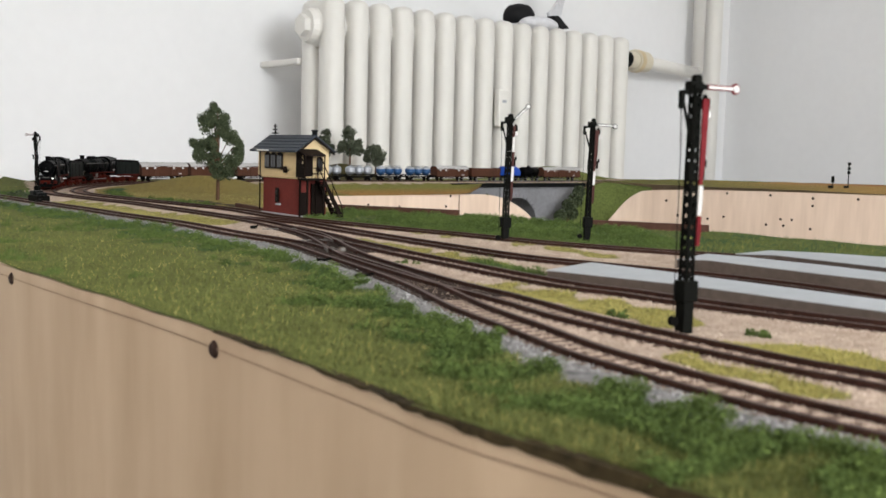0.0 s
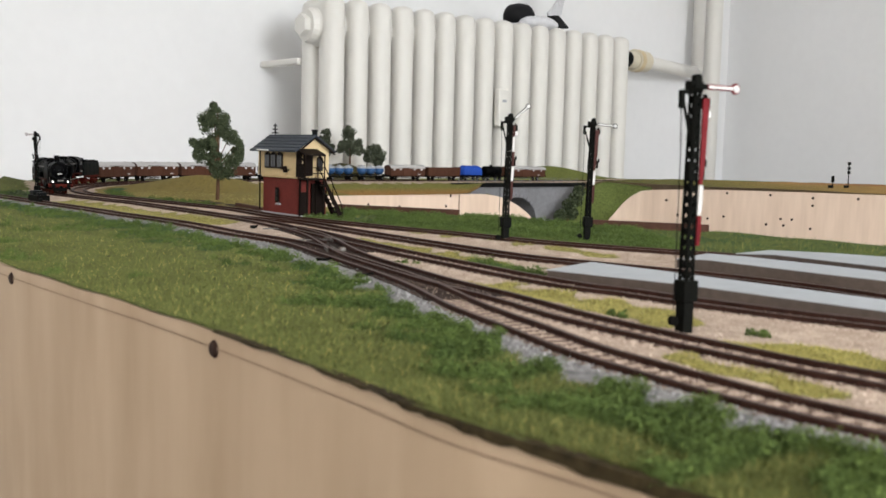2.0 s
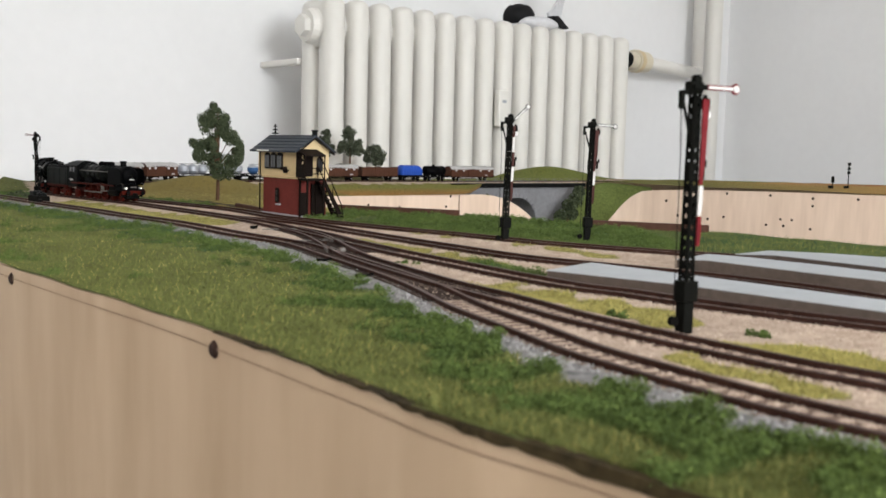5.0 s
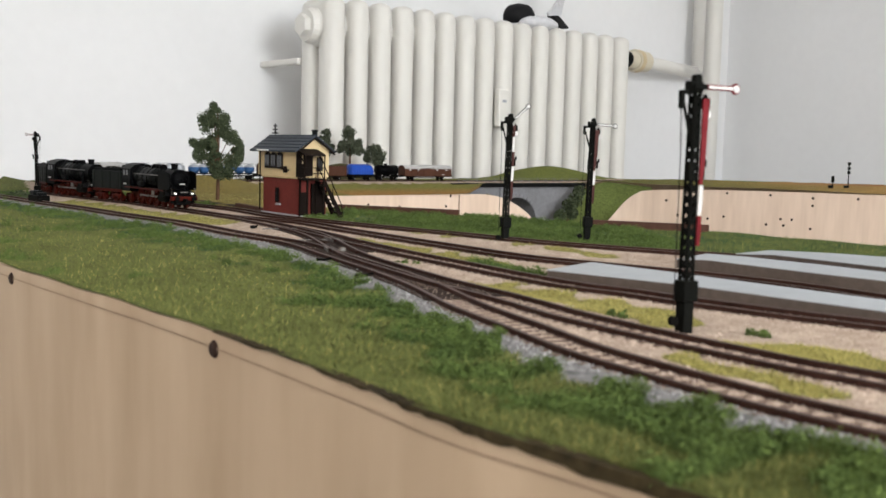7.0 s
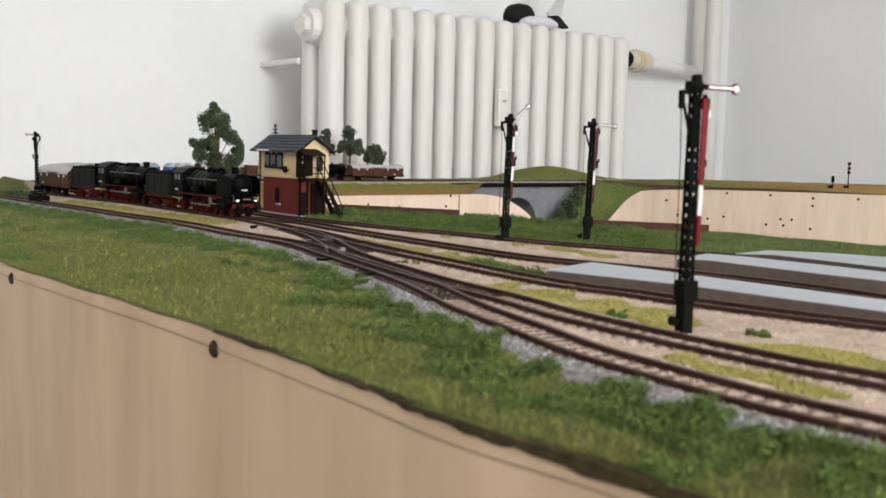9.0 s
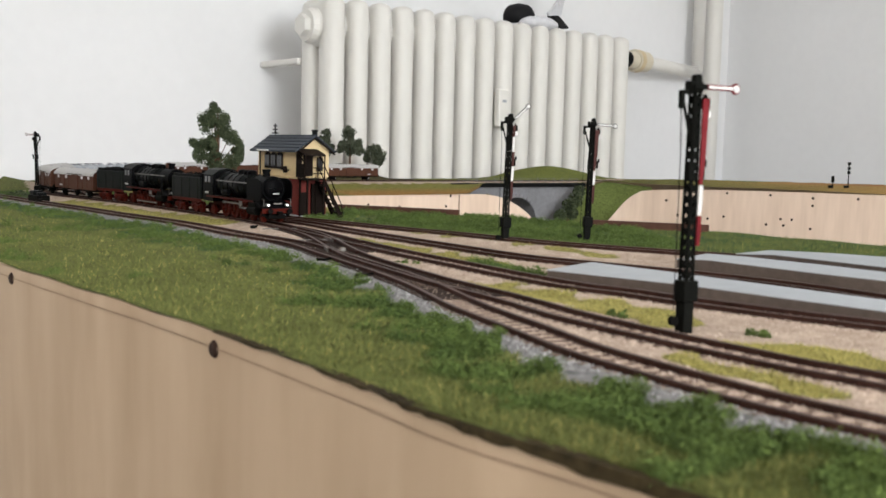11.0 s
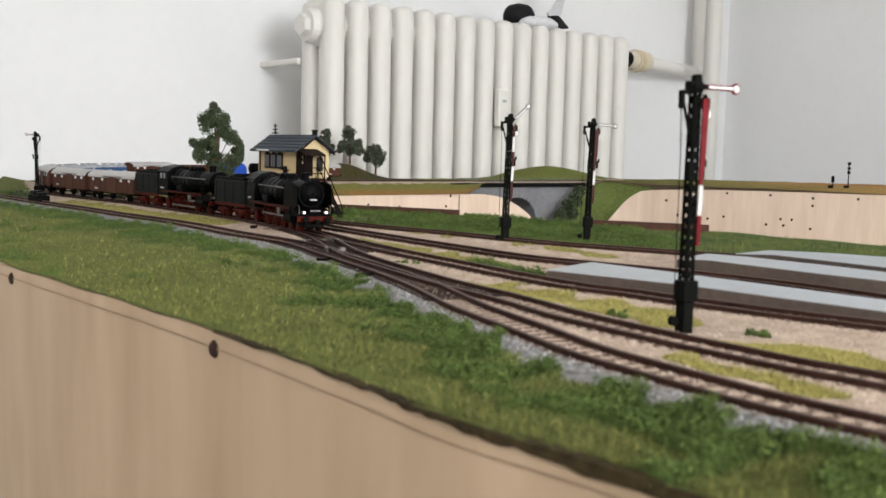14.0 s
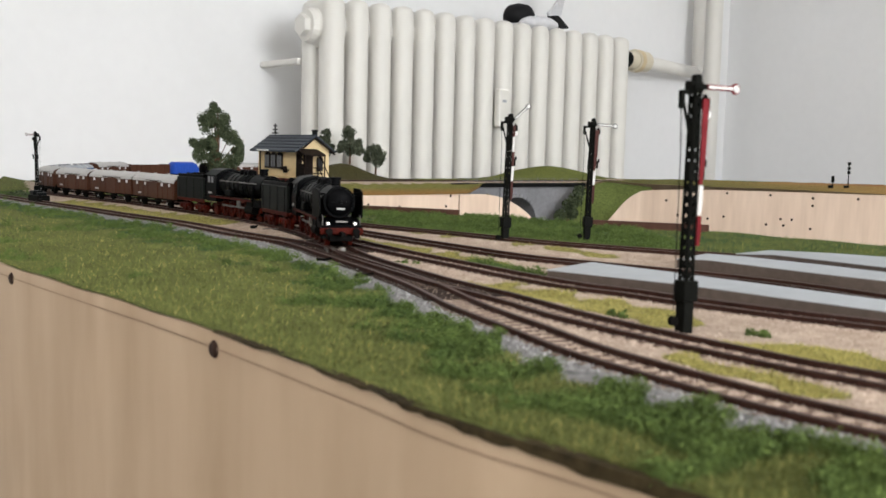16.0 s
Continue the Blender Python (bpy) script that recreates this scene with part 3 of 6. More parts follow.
# ---- radiator ----
RA, RB, RP, RTOP, RBOT = -0.0965, 0.314, 0.05896, 0.360, -0.42


def radiator():
    t = thing("radiator", ROOMM @ pose(0, 0, 0), "cream enamelled column radiator on the wall", "radiator")
    bm = B()
    # one section: flat front and rear columns, joined by a rounded head and foot, with hubs
    w = RP * 0.76
    for b in (-0.033, 0.033):
        box(bm, (0, b, (RTOP + RBOT) / 2), (w, 0.054, RTOP - RBOT), 0.019)
    for z0, z1 in ((RTOP - 0.100, RTOP - 0.004), (RBOT + 0.004, RBOT + 0.100)):
        box(bm, (0, 0, (z0 + z1) / 2), (w * 0.97, 0.085, z1 - z0), 0.016)
    for z in (RTOP - 0.055, RBOT + 0.055):
        cyl(bm, (-RP / 2, 0, z), (RP / 2, 0, z), 0.034, seg=18)
    me = mesh_of(bm, ENAMEL, True)
    for i in range(16):
        s = part("section", me, None, t)
        s.location = (RA + RP * i, RB, 0)
    bm = B()
    for z in (RTOP - 0.058,):
        cyl(bm, (RA - RP * 0.72, RB, z), (RA - RP / 2, RB, z), 0.032, 0.036, 20)
        cyl(bm, (RA - RP * 0.95, RB, z), (RA - RP * 0.72, RB, z), 0.022, seg=6)
    part("end_plug", bm, ENAMEL, t)
    bm = B()
    box(bm, (RA - RP * 0.3, RB + 0.136, 0.235), (0.018, 0.16, 0.014), 0.004)
    part("wall_bracket", bm, ENAMEL, t)
    bm = B()
    box(bm, (0, 0, -0.009), (0.031, 0.018, 0.086), 0.004)
    ob = part("heat_meter", bm, ENAMEL, t, "white plastic heat cost meter")
    ob.location = (0.3465, RB - 0.069, 0.166)
    bm = B()
    box(bm, (0, -0.0095, 0.006), (0.012, 0.001, 0.006))
    part("display", bm, SILVER, ob)
    return t


radiator()

# lines along which the visible boards' faces run, for their screws
FACE = Line([tuple(p) for p in OUTER[12:12 * 8:4]], 4)
for px_, py_, sz in ((-0.0675, 0.2979, -0.0089), (-0.1985, 0.4480, -0.0089)):
    sx = float(FACE.s[np.argmin(np.linalg.norm(FACE.c - np.array((px_, py_)), axis=1))])
    screw_hole(FACE, sx, sz - 0.0006, 0.0031, front_board, -1)
FACEL = Line([(-0.19, 1.535), (-0.08, 1.655), (0.05, 1.77), (0.085, 1.80)])
for sx, sz in ((0.10, -0.036), (0.17, -0.041), (0.285, -0.024), (0.275, -0.042), (0.33, -0.060)):
    screw_hole(FACEL, sx, sz, 0.0026, far_left, 1)
FACER = Line([(0.425, 2.02), (0.55, 1.93), (0.78, 1.75), (1.1, 1.5)])
for sx, sz in ((0.03, -0.034), (0.055, -0.062), (0.10, -0.028), (0.085, -0.064), (0.10, -0.065), (0.118, -0.066), (0.15, -0.060), (0.155, -0.014), (0.24, -0.014), (0.235, -0.070), (0.262, -0.058),
               (0.268, -0.070), (0.283, -0.058), (0.32, -0.016), (0.32, -0.030), (0.318, -0.073), (0.40, -0.014)):
    screw_hole(FACER, sx, sz, 0.0027, far_right, 1)

# ---- heating pipes and the cloth on the radiator ----


def pipes():
    t = thing("heating_pipe", ROOMM, "cream painted heating pipe with a thermostat valve", "pipe")
    bm = B()
    tube(bm, [(0.90, 0.385, 0.322), (1.06, 0.405, 0.322), (1.38, 0.475, 0.318), (1.395, 0.478, 0.33), (1.395, 0.478, ZC)], 0.019, 14)
    part("supply_pipe", bm, ENAMEL, t, smooth=True)
    bm = B()
    cyl(bm, (0.915, 0.386, 0.322), (0.952, 0.390, 0.322), 0.023, seg=16)
    part("union_nut", bm, GREYBLACK, t, "dark metal union nut")
    bm = B()
    cyl(bm, (0.952, 0.390, 0.322), (1.005, 0.397, 0.322), 0.024, 0.026, 20)
    cyl(bm, (0.985, 0.395, 0.322), (1.045, 0.401, 0.322), 0.031, 0.029, 20)
    cyl(bm, (1.045, 0.401, 0.322), (1.06, 0.403, 0.322), 0.022, 0.016, 20)
    part("valve_head", bm, mat("aged_cream_plastic", (0.66, 0.60, 0.47), 0.45, 0, 60, 0.06, 0, spec=0.4), t, "cream thermostat valve head")
    bm = B()
    cyl(bm, (0.990, 0.3955, 0.322), (1.008, 0.398, 0.322), 0.0318, seg=20)
    part("scale_ring", bm, BRASS, t, "yellowish scale ring")
    t = thing("riser_pipe", ROOMM, "white painted riser pipe along the wall", "pipe")
    bm = B()
    cyl(bm, (1.487, 0.49, ZF), (1.487, 0.49, ZC), 0.028, seg=18)
    part("pipe", bm, ENAMEL, t, smooth=True)
    bm = B()
    for z in (-0.5, 1.1):
        cyl(bm, (1.487, 0.49, z - 0.01), (1.487, 0.49, z + 0.01), 0.032, seg=18)
        box(bm, (1.487, 0.515, z), (0.012, 0.03, 0.012))
    part("pipe_clip", bm, ENAMEL, t)


pipes()


def cloth_bundle():
    """A black and white cap with a grey strap lying on the radiator."""
    t = thing("cap", ROOMM @ pose(0.495, 0.325, 0.362), "black and white cap with grey strap lying on radiator", "cap")
    bm = B()
    ball(bm, (-0.026, 0, 0.022), 0.041, (1.0, 0.9, 0.75), 24, 14)
    for v in bm.verts:
        v.co.z = max(v.co.z, 0.012 + 0.25 * (v.co.x + 0.02))
        v.co += Vector((0, 0, 0.003 * noise.noise(v.co * 60)))
    part("crown", bm, BLACKRUB, t, smooth=True)
    bm = B()
    ball(bm, (0.012, -0.03, 0.006), 0.055, (1.15, 0.55, 0.30), 20, 10)
    for v in bm.verts:
        v.co += Vector((0, 0, 0.006 * noise.noise(v.co * 50)))
    part("lining", bm, GREYFAB, t, smooth=True)
    bm = B()
    pts = [Vector((0.068, -0.01, 0.022)), Vector((0.095, 0.0, 0.036)), Vector((0.122, 0.01, 0.060)), Vector((0.142, 0.02, 0.095)), Vector((0.150, 0.02, 0.130))]
    for a, b in zip(pts, pts[1:]):
        d = (b - a).normalized()
        m = d.to_track_quat("X", "Z").to_matrix().to_4x4()
        box(bm, (a + b) / 2, ((b - a).length * 1.12, 0.008, 0.040), 0.003, m)
    part("strap", bm, GREYFAB, t, "grey webbing strap")
    bm = B()
    prism(bm, [(0.058, 0.030), (0.078, 0.032), (0.118, 0.004), (0.082, 0.002)], "y", -0.035, -0.010)
    bmesh.ops.bevel(bm, geom=bm.edges[:], offset=0.003, segments=2, affect="EDGES", profile=0.5)
    part("buckle_pad", bm, BLACKRUB, t, "black padded end")


cloth_bundle()


# assumed lamp out of view; its glowing panel adds fill light
def assumed_ceiling_lamp():
    t = thing("assumed_ceiling_lamp", pose(-0.45, -0.75, 1.45), "assumed white square ceiling lamp with opal glass, an unseen fill light", "lamp")
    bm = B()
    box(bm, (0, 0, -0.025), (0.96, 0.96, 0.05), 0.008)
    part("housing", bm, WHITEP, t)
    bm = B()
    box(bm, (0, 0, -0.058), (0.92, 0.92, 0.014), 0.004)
    part("opal_glass", bm, mat("fill_glow_opal", (1, 0.96, 0.9), 0.4, 0, 10, 0, 0, emit=3.0), t)


assumed_ceiling_lamp()


# assumed window out of view, added to hold the room's fill light
def window():
    t = tagged(new("assumed_window_1"), "assumed white framed window, unseen, around the fill light", "window", kind="structure")
    t.matrix_world = ROOMM
    for a, z, sa, sz in ((-0.9, 0.125, 1.6, 0.05), (-0.9, 1.275, 1.6, 0.05), (-1.675, 0.7, 0.05, 1.1), (-0.125, 0.7, 0.05, 1.1), (-0.9, 0.7, 0.05, 1.1)):
        bm = B()
        box(bm, (a, WNEAR - 0.05, z), (sa, 0.06, sz), 0.004)
        part("window_frame", bm, WHITEP, t)


window()

# ---- bridge and valley ----


def bridge():
    t = thing("railway_bridge", ROOMM, "grey stone arch bridge under the far track", "bridge")
    arch = [(0.12 + 0.052 * math.cos(u), -0.083 + 0.051 * math.sin(u)) for u in np.linspace(0, math.pi, 15)]
    outline = [(0.0, -0.13), (0.0, -0.012), (0.29, -0.012), (0.29, -0.13), (0.172, -0.13)] + arch + [(0.068, -0.13)]
    part("arch_wall", prism(B(), outline, "y", -0.05, 0.05), BRIDGE, t)
    bm = B()
    box(bm, (0.13, -0.0525, -0.008), (0.36, 0.007, 0.008), 0.001)
    part("coping", bm, GREYBLACK, t, "dark grey coping under the track")
    for a in np.linspace(-0.03, 0.29, 15):
        bm = B()
        box(bm, (a, -0.050, 0.000), (0.0008, 0.0008, 0.009))
        part("railing_post", bm, BRIDGE, t)
    for z in (0.001, 0.005):
        bm = B()
        box(bm, (0.13, -0.050, z), (0.32, 0.0005, 0.0004))
        part("railing_bar", bm, BRIDGE, t)
    for u in np.linspace(0.06, math.pi - 0.06, 17):
        bm = B()
        m = Matrix.Rotation(-(u - math.pi / 2), 4, "Y")
        box(bm, (0.12 + 0.0555 * math.cos(u), -0.051, -0.083 + 0.0545 * math.sin(u)), (0.0095, 0.004, 0.007), 0.0005, m)
        part("arch_stone", bm, BRIDGE, t)


bridge()
W0 = spline([(0.085, 1.805, -0.024), (0.142, 1.851, -0.048), (0.168, 1.872, -0.075), (0.25, 1.97, -0.098), (0.322, 2.060, -0.100), (0.352, 2.053, -0.068), (0.374, 2.048, -0.041), (0.40, 2.037, -0.022), (0.425, 2.023, -0.014)], 8)
W1 = spline([(0.078, 1.855, -0.022), (0.095, 1.885, -0.055), (0.126, 1.9135, -0.088), (0.20, 1.976, -0.090), (0.255, 2.020, -0.062), (0.285, 2.044, -0.020), (0.33, 2.078, -0.0035), (0.36, 2.075, -0.0035), (0.42, 2.028, -0.0085)], 8)
nv = 26
vw = np.linspace(0, 1, nv)[None, :, None]
VP = W0[:, None, :] * (1 - vw) + W1[:, None, :] * vw
VP[:, :, 2] += 0.004 * np.sin(vw[:, :, 0] * math.pi) * np.sin(np.arange(len(W0)) * 0.5)[:, None]
VP = VP.reshape(-1, 3)
me = sheet("valley", VP, [(i * nv + j, i * nv + j + 1, (i + 1) * nv + j + 1, (i + 1) * nv + j) for i in range(len(W0) - 1) for j in range(nv - 1)], GROUND, True)
layer = me.color_attributes.new("flock", "FLOAT_COLOR", "POINT")
layer.data.foreach_set("color", np.tile(np.array([0.145, 0.18, 0.05, 1.0], np.float32), len(VP)))
tagged(new("valley_ground", me), "grass covered bank beside the bridge", "ground", kind="structure")

# ---- platforms ----


def platform(pts, z, label):
    t = thing("platform", Matrix.Identity(4), label, "platform", "station platforms")
    def ramped(bm):
        # the pointed end slopes down to the track bed
        for q in bm.verts:
            if (Vector(q.co[:2]) - Vector(pts[0])).length < 0.004 and q.co.z > 0:
                q.co.z -= 0.0012
        return bm

    part("edge_wall", ramped(prism(B(), pts, "z", -0.006, z - 0.0004)), PLATSIDE, t, "dark brown edge wall")
    c = np.mean(np.array(pts), axis=0)
    grown = [tuple(c + (np.array(p) - c) * 1.004) for p in pts]
    part("paving", ramped(prism(B(), grown, "z", z - 0.0004, z)), CONCRETE, t, "light grey concrete paving")


platform([(0.0471, 0.4413), (0.0943, 0.3943), (0.1514, 0.3335), (0.1631, 0.3213), (0.1832, 0.3383), (0.1638, 0.3614), (0.1030, 0.4317), (0.0708, 0.4672)], 0.0018, "light grey platform with a pointed end")
platform([(0.1200, 0.5043), (0.1324, 0.4911), (0.1691, 0.4450), (0.1903, 0.4213), (0.2089, 0.3998), (0.2253, 0.4222), (0.2050, 0.4544), (0.1847, 0.4824), (0.1590, 0.5106), (0.1410, 0.5236)], 0.0018, "light grey platform between two tracks")
platform([(0.1607, 0.5400), (0.1781, 0.5265), (0.2150, 0.4768), (0.2361, 0.4478), (0.2700, 0.4813), (0.2381, 0.5290), (0.2132, 0.5440), (0.1832, 0.5523)], 0.0018, "wide light grey platform at the rear")

# ---- signals ----


def signal(m, size, angle, label, name="semaphore_signal", bands=((0.0265, 0), (0.0095, 1), (0.0095, 0)), red=None, rim=None):
    """A lattice mast signal; x to the arm's side, the arm's angle in degrees."""
    red, rim = red or SIGRED, rim or SIGRED
    t = thing(name, m @ Matrix.Diagonal((size, size, size, 1)), label, "signal", "semaphore signals")
    bm = B()
    box(bm, (0, 0, 0.002), (0.0040, 0.0040, 0.011), 0.0003)
    part("foot", bm, SIGDARK, t)
    bm = B()
    box(bm, (0.0001, 0, 0.0098), (0.0059, 0.0050, 0.0066), 0.0004)
    part("drive_box", bm, SIGDARK, t)
    H = 0.074
    for sx in (-1, 1):
        bm = B()
        a, b = Vector((sx * 0.0013, 0, 0.013)), Vector((sx * 0.0010, 0, H))
        for sy in (-1, 1):
            o = Vector((0, sy * 0.0016, 0))
            cyl(bm, a + o, b + o * 0.6, 0.00046, seg=6)
        part("mast_leg", bm, SIGDARK, t)
    n = 18
    bm = B()
    for i in range(n):
        u0, u1 = i / n, (i + 1) / n
        z0, z1 = 0.013 + (H - 0.013) * u0, 0.013 + (H - 0.013) * u1
        w0, w1 = 0.0013 - 0.0003 * u0, 0.0013 - 0.0003 * u1
        for sy in (-0.0014, 0.0014):
            cyl(bm, (-w0, sy, z0), (w1, sy, z1), 0.00046, seg=5)
            cyl(bm, (w0, sy, z0), (-w1, sy, z1), 0.00046, seg=5)
    part("lattice", bm, SIGDARK, t)
    bm = B()
    box(bm, (-0.0006, 0, H - 0.0012), (0.0052, 0.0030, 0.0034), 0.0004)
    cyl(bm, (0.0004, -0.0010, H + 0.0012), (0.0004, 0.0010, H + 0.0012), 0.0014, seg=14)
    part("mast_cap", bm, SIGDARK, t)
    # arm with its round end, red rim round a white face
    arm = part("arm", box(B(), (0.0065, 0, 0), (0.0105, 0.0006, 0.0017), 0.0002), rim, t, "white signal arm with a red border")
    arm.matrix_basis = Matrix.Translation((0.0010, -0.0028, H - 0.0013)) @ Matrix.Rotation(-radians(angle), 4, "Y")
    bm = B()
    cyl(bm, (0.0130, -0.0003, 0), (0.0130, 0.0003, 0), 0.0017, seg=20)
    part("disc", bm, rim, arm)
    bm = B()
    box(bm, (0.0065, 0, 0), (0.0102, 0.0010, 0.0009))
    cyl(bm, (0.0130, -0.0006, 0), (0.0130, 0.0006, 0), 0.0012, seg=20)
    part("white_face", bm, SIGWHITE, arm)
    bm = B()
    box(bm, (-0.0015, 0.0002, 0), (0.0050, 0.0008, 0.0016), 0.0002)
    part("spectacle", bm, SIGDARK, arm)
    bm = B()
    box(bm, (0.0012, 0.0006, H - 0.0110), (0.0020, 0.0022, 0.0150), 0.0004)
    box(bm, (-0.0012, -0.0002, H - 0.0150), (0.0010, 0.0020, 0.0060), 0.0003)
    box(bm, (0.0014, -0.0006, H - 0.0400), (0.0013, 0.0016, 0.0070), 0.0003)
    box(bm, (-0.0010, -0.0012, H - 0.0520), (0.0011, 0.0014, 0.0050), 0.0003)
    box(bm, (-0.0010, -0.0004, H - 0.0270), (0.0022, 0.0024, 0.0060), 0.0004)
    part("mechanism", bm, SIGDARK, t)
    # lantern, plates, counterweight bracket, wire
    bm = B()
    box(bm, (0.0036, -0.0006, H - 0.0062), (0.0024, 0.0024, 0.0034), 0.0003)
    cyl(bm, (0.0036, -0.0006, H - 0.0046), (0.0036, -0.0006, H - 0.0034), 0.0009, 0.0005, 8)
    part("lantern", bm, SIGDARK, t)
    bm = B()
    cyl(bm, (0.0038, -0.0022, H - 0.0096), (0.0038, -0.0016, H - 0.0096), 0.0012, seg=12)
    part("lens", bm, SIGWHITE, t, "pale glass lens")
    z = H - 0.0045
    for dz, white in bands:
        mt = SIGWHITE if white else red
        bm = B()
        wide = 0.0009 if dz > 0.02 else 0.0
        prism(bm, [(0.0013, z - dz), (0.0025, z - dz), (0.0029 + wide * 0.5, z - dz * 0.65), (0.0029 + wide, z - 0.0003), (0.0014, z - 0.0003)], "y", -0.0024, -0.0018)
        part("mast_plate", bm, mt, t, "white mast plate" if mt is SIGWHITE else "red mast plate")
        z -= dz
    bm = B()
    box(bm, (-0.0034, 0, H - 0.0030), (0.0050, 0.0012, 0.0012))
    box(bm, (-0.0054, 0, H - 0.0052), (0.0014, 0.0016, 0.0056), 0.0002)
    cyl(bm, (-0.0046, 0, H - 0.0060), (-0.0016, 0, H - 0.0160), 0.0005, seg=6)
    part("bracket", bm, SIGDARK, t)
    bm = B()
    box(bm, (0.0042, -0.0004, H - 0.0270), (0.0012, 0.0012, 0.0050), 0.0003)
    box(bm, (0.0050, -0.0004, H - 0.0245), (0.0010, 0.0012, 0.0024), 0.0003)
    part("lamp_hook", bm, SIGDARK, t)
    bm = B()
    tube(bm, [(-0.0054, 0, H - 0.008), (-0.0048, 0, H - 0.022), (-0.0046, 0, 0.004)], 0.00016, 5)
    part("wire", bm, GREYBLACK, t)
    bm = B()
    cyl(bm, (-0.0046, -0.0008, 0.0005), (-0.0046, 0.0008, 0.0005), 0.0016, seg=14)
    part("pulley", bm, UNDER, t)
    bm = B()
    for i in range(20):
        cyl(bm, (-0.0008, 0.0018, 0.014 + i * 0.0029), (0.0008, 0.0018, 0.014 + i * 0.0029), 0.0002, seg=5)
    part("ladder", bm, SIGDARK, t)
    return t


signal(pose(0.0775, 0.3123, 0, 0, 0.1, 30), 1.02, 0, "dark lattice semaphore signal with horizontal white arm")
signal(pose(0.0380, 0.6101, 0, 0, 1.0, 25), 1.0, 42, "dark lattice semaphore signal with raised white arm", bands=((0.0070, 0), (0.0090, 1), (0.0090, 0), (0.0090, 1), (0.0120, 0)), red=SIGBROWN, rim=SIGDARK)
signal(pose(0.0922, 0.6340, 0, 0, 1.0, 8), 0.99, -3, "dark lattice semaphore signal with horizontal arm", bands=((0.0265, 0), (0.0090, 1), (0.0120, 0)), red=SIGBROWN, rim=SIGDARK)
signal(pose(-0.4115, 1.0, -0.003, 0, 1.0, 168), 0.86, 2, "dark semaphore signal seen beside the loop")


def far_post(x, y, h, label):
    t = thing("signal_post", pose(x, y, 0.004), label, "signal", "far signals")
    bm = B()
    cyl(bm, (0, 0, -0.004), (0, 0, h), 0.0011, seg=8)
    part("post", bm, SIGDARK, t)
    bm = B()
    for z in (h * 0.62, h * 0.8, h):
        box(bm, (0, -0.001, z), (0.0052, 0.004, 0.0055), 0.0006)
    part("lamp_head", bm, SIGDARK, t)
    bm = B()
    box(bm, (-0.003, 0, -0.001), (0.008, 0.006, 0.008), 0.0005)
    part("base", bm, SIGDARK, t)


far_post(0.775, 1.905, 0.045, "tall dark signal post on the far boards")
far_post(0.745, 1.905, 0.018, "short dark signal post on the far boards")

# ---- signal box ----


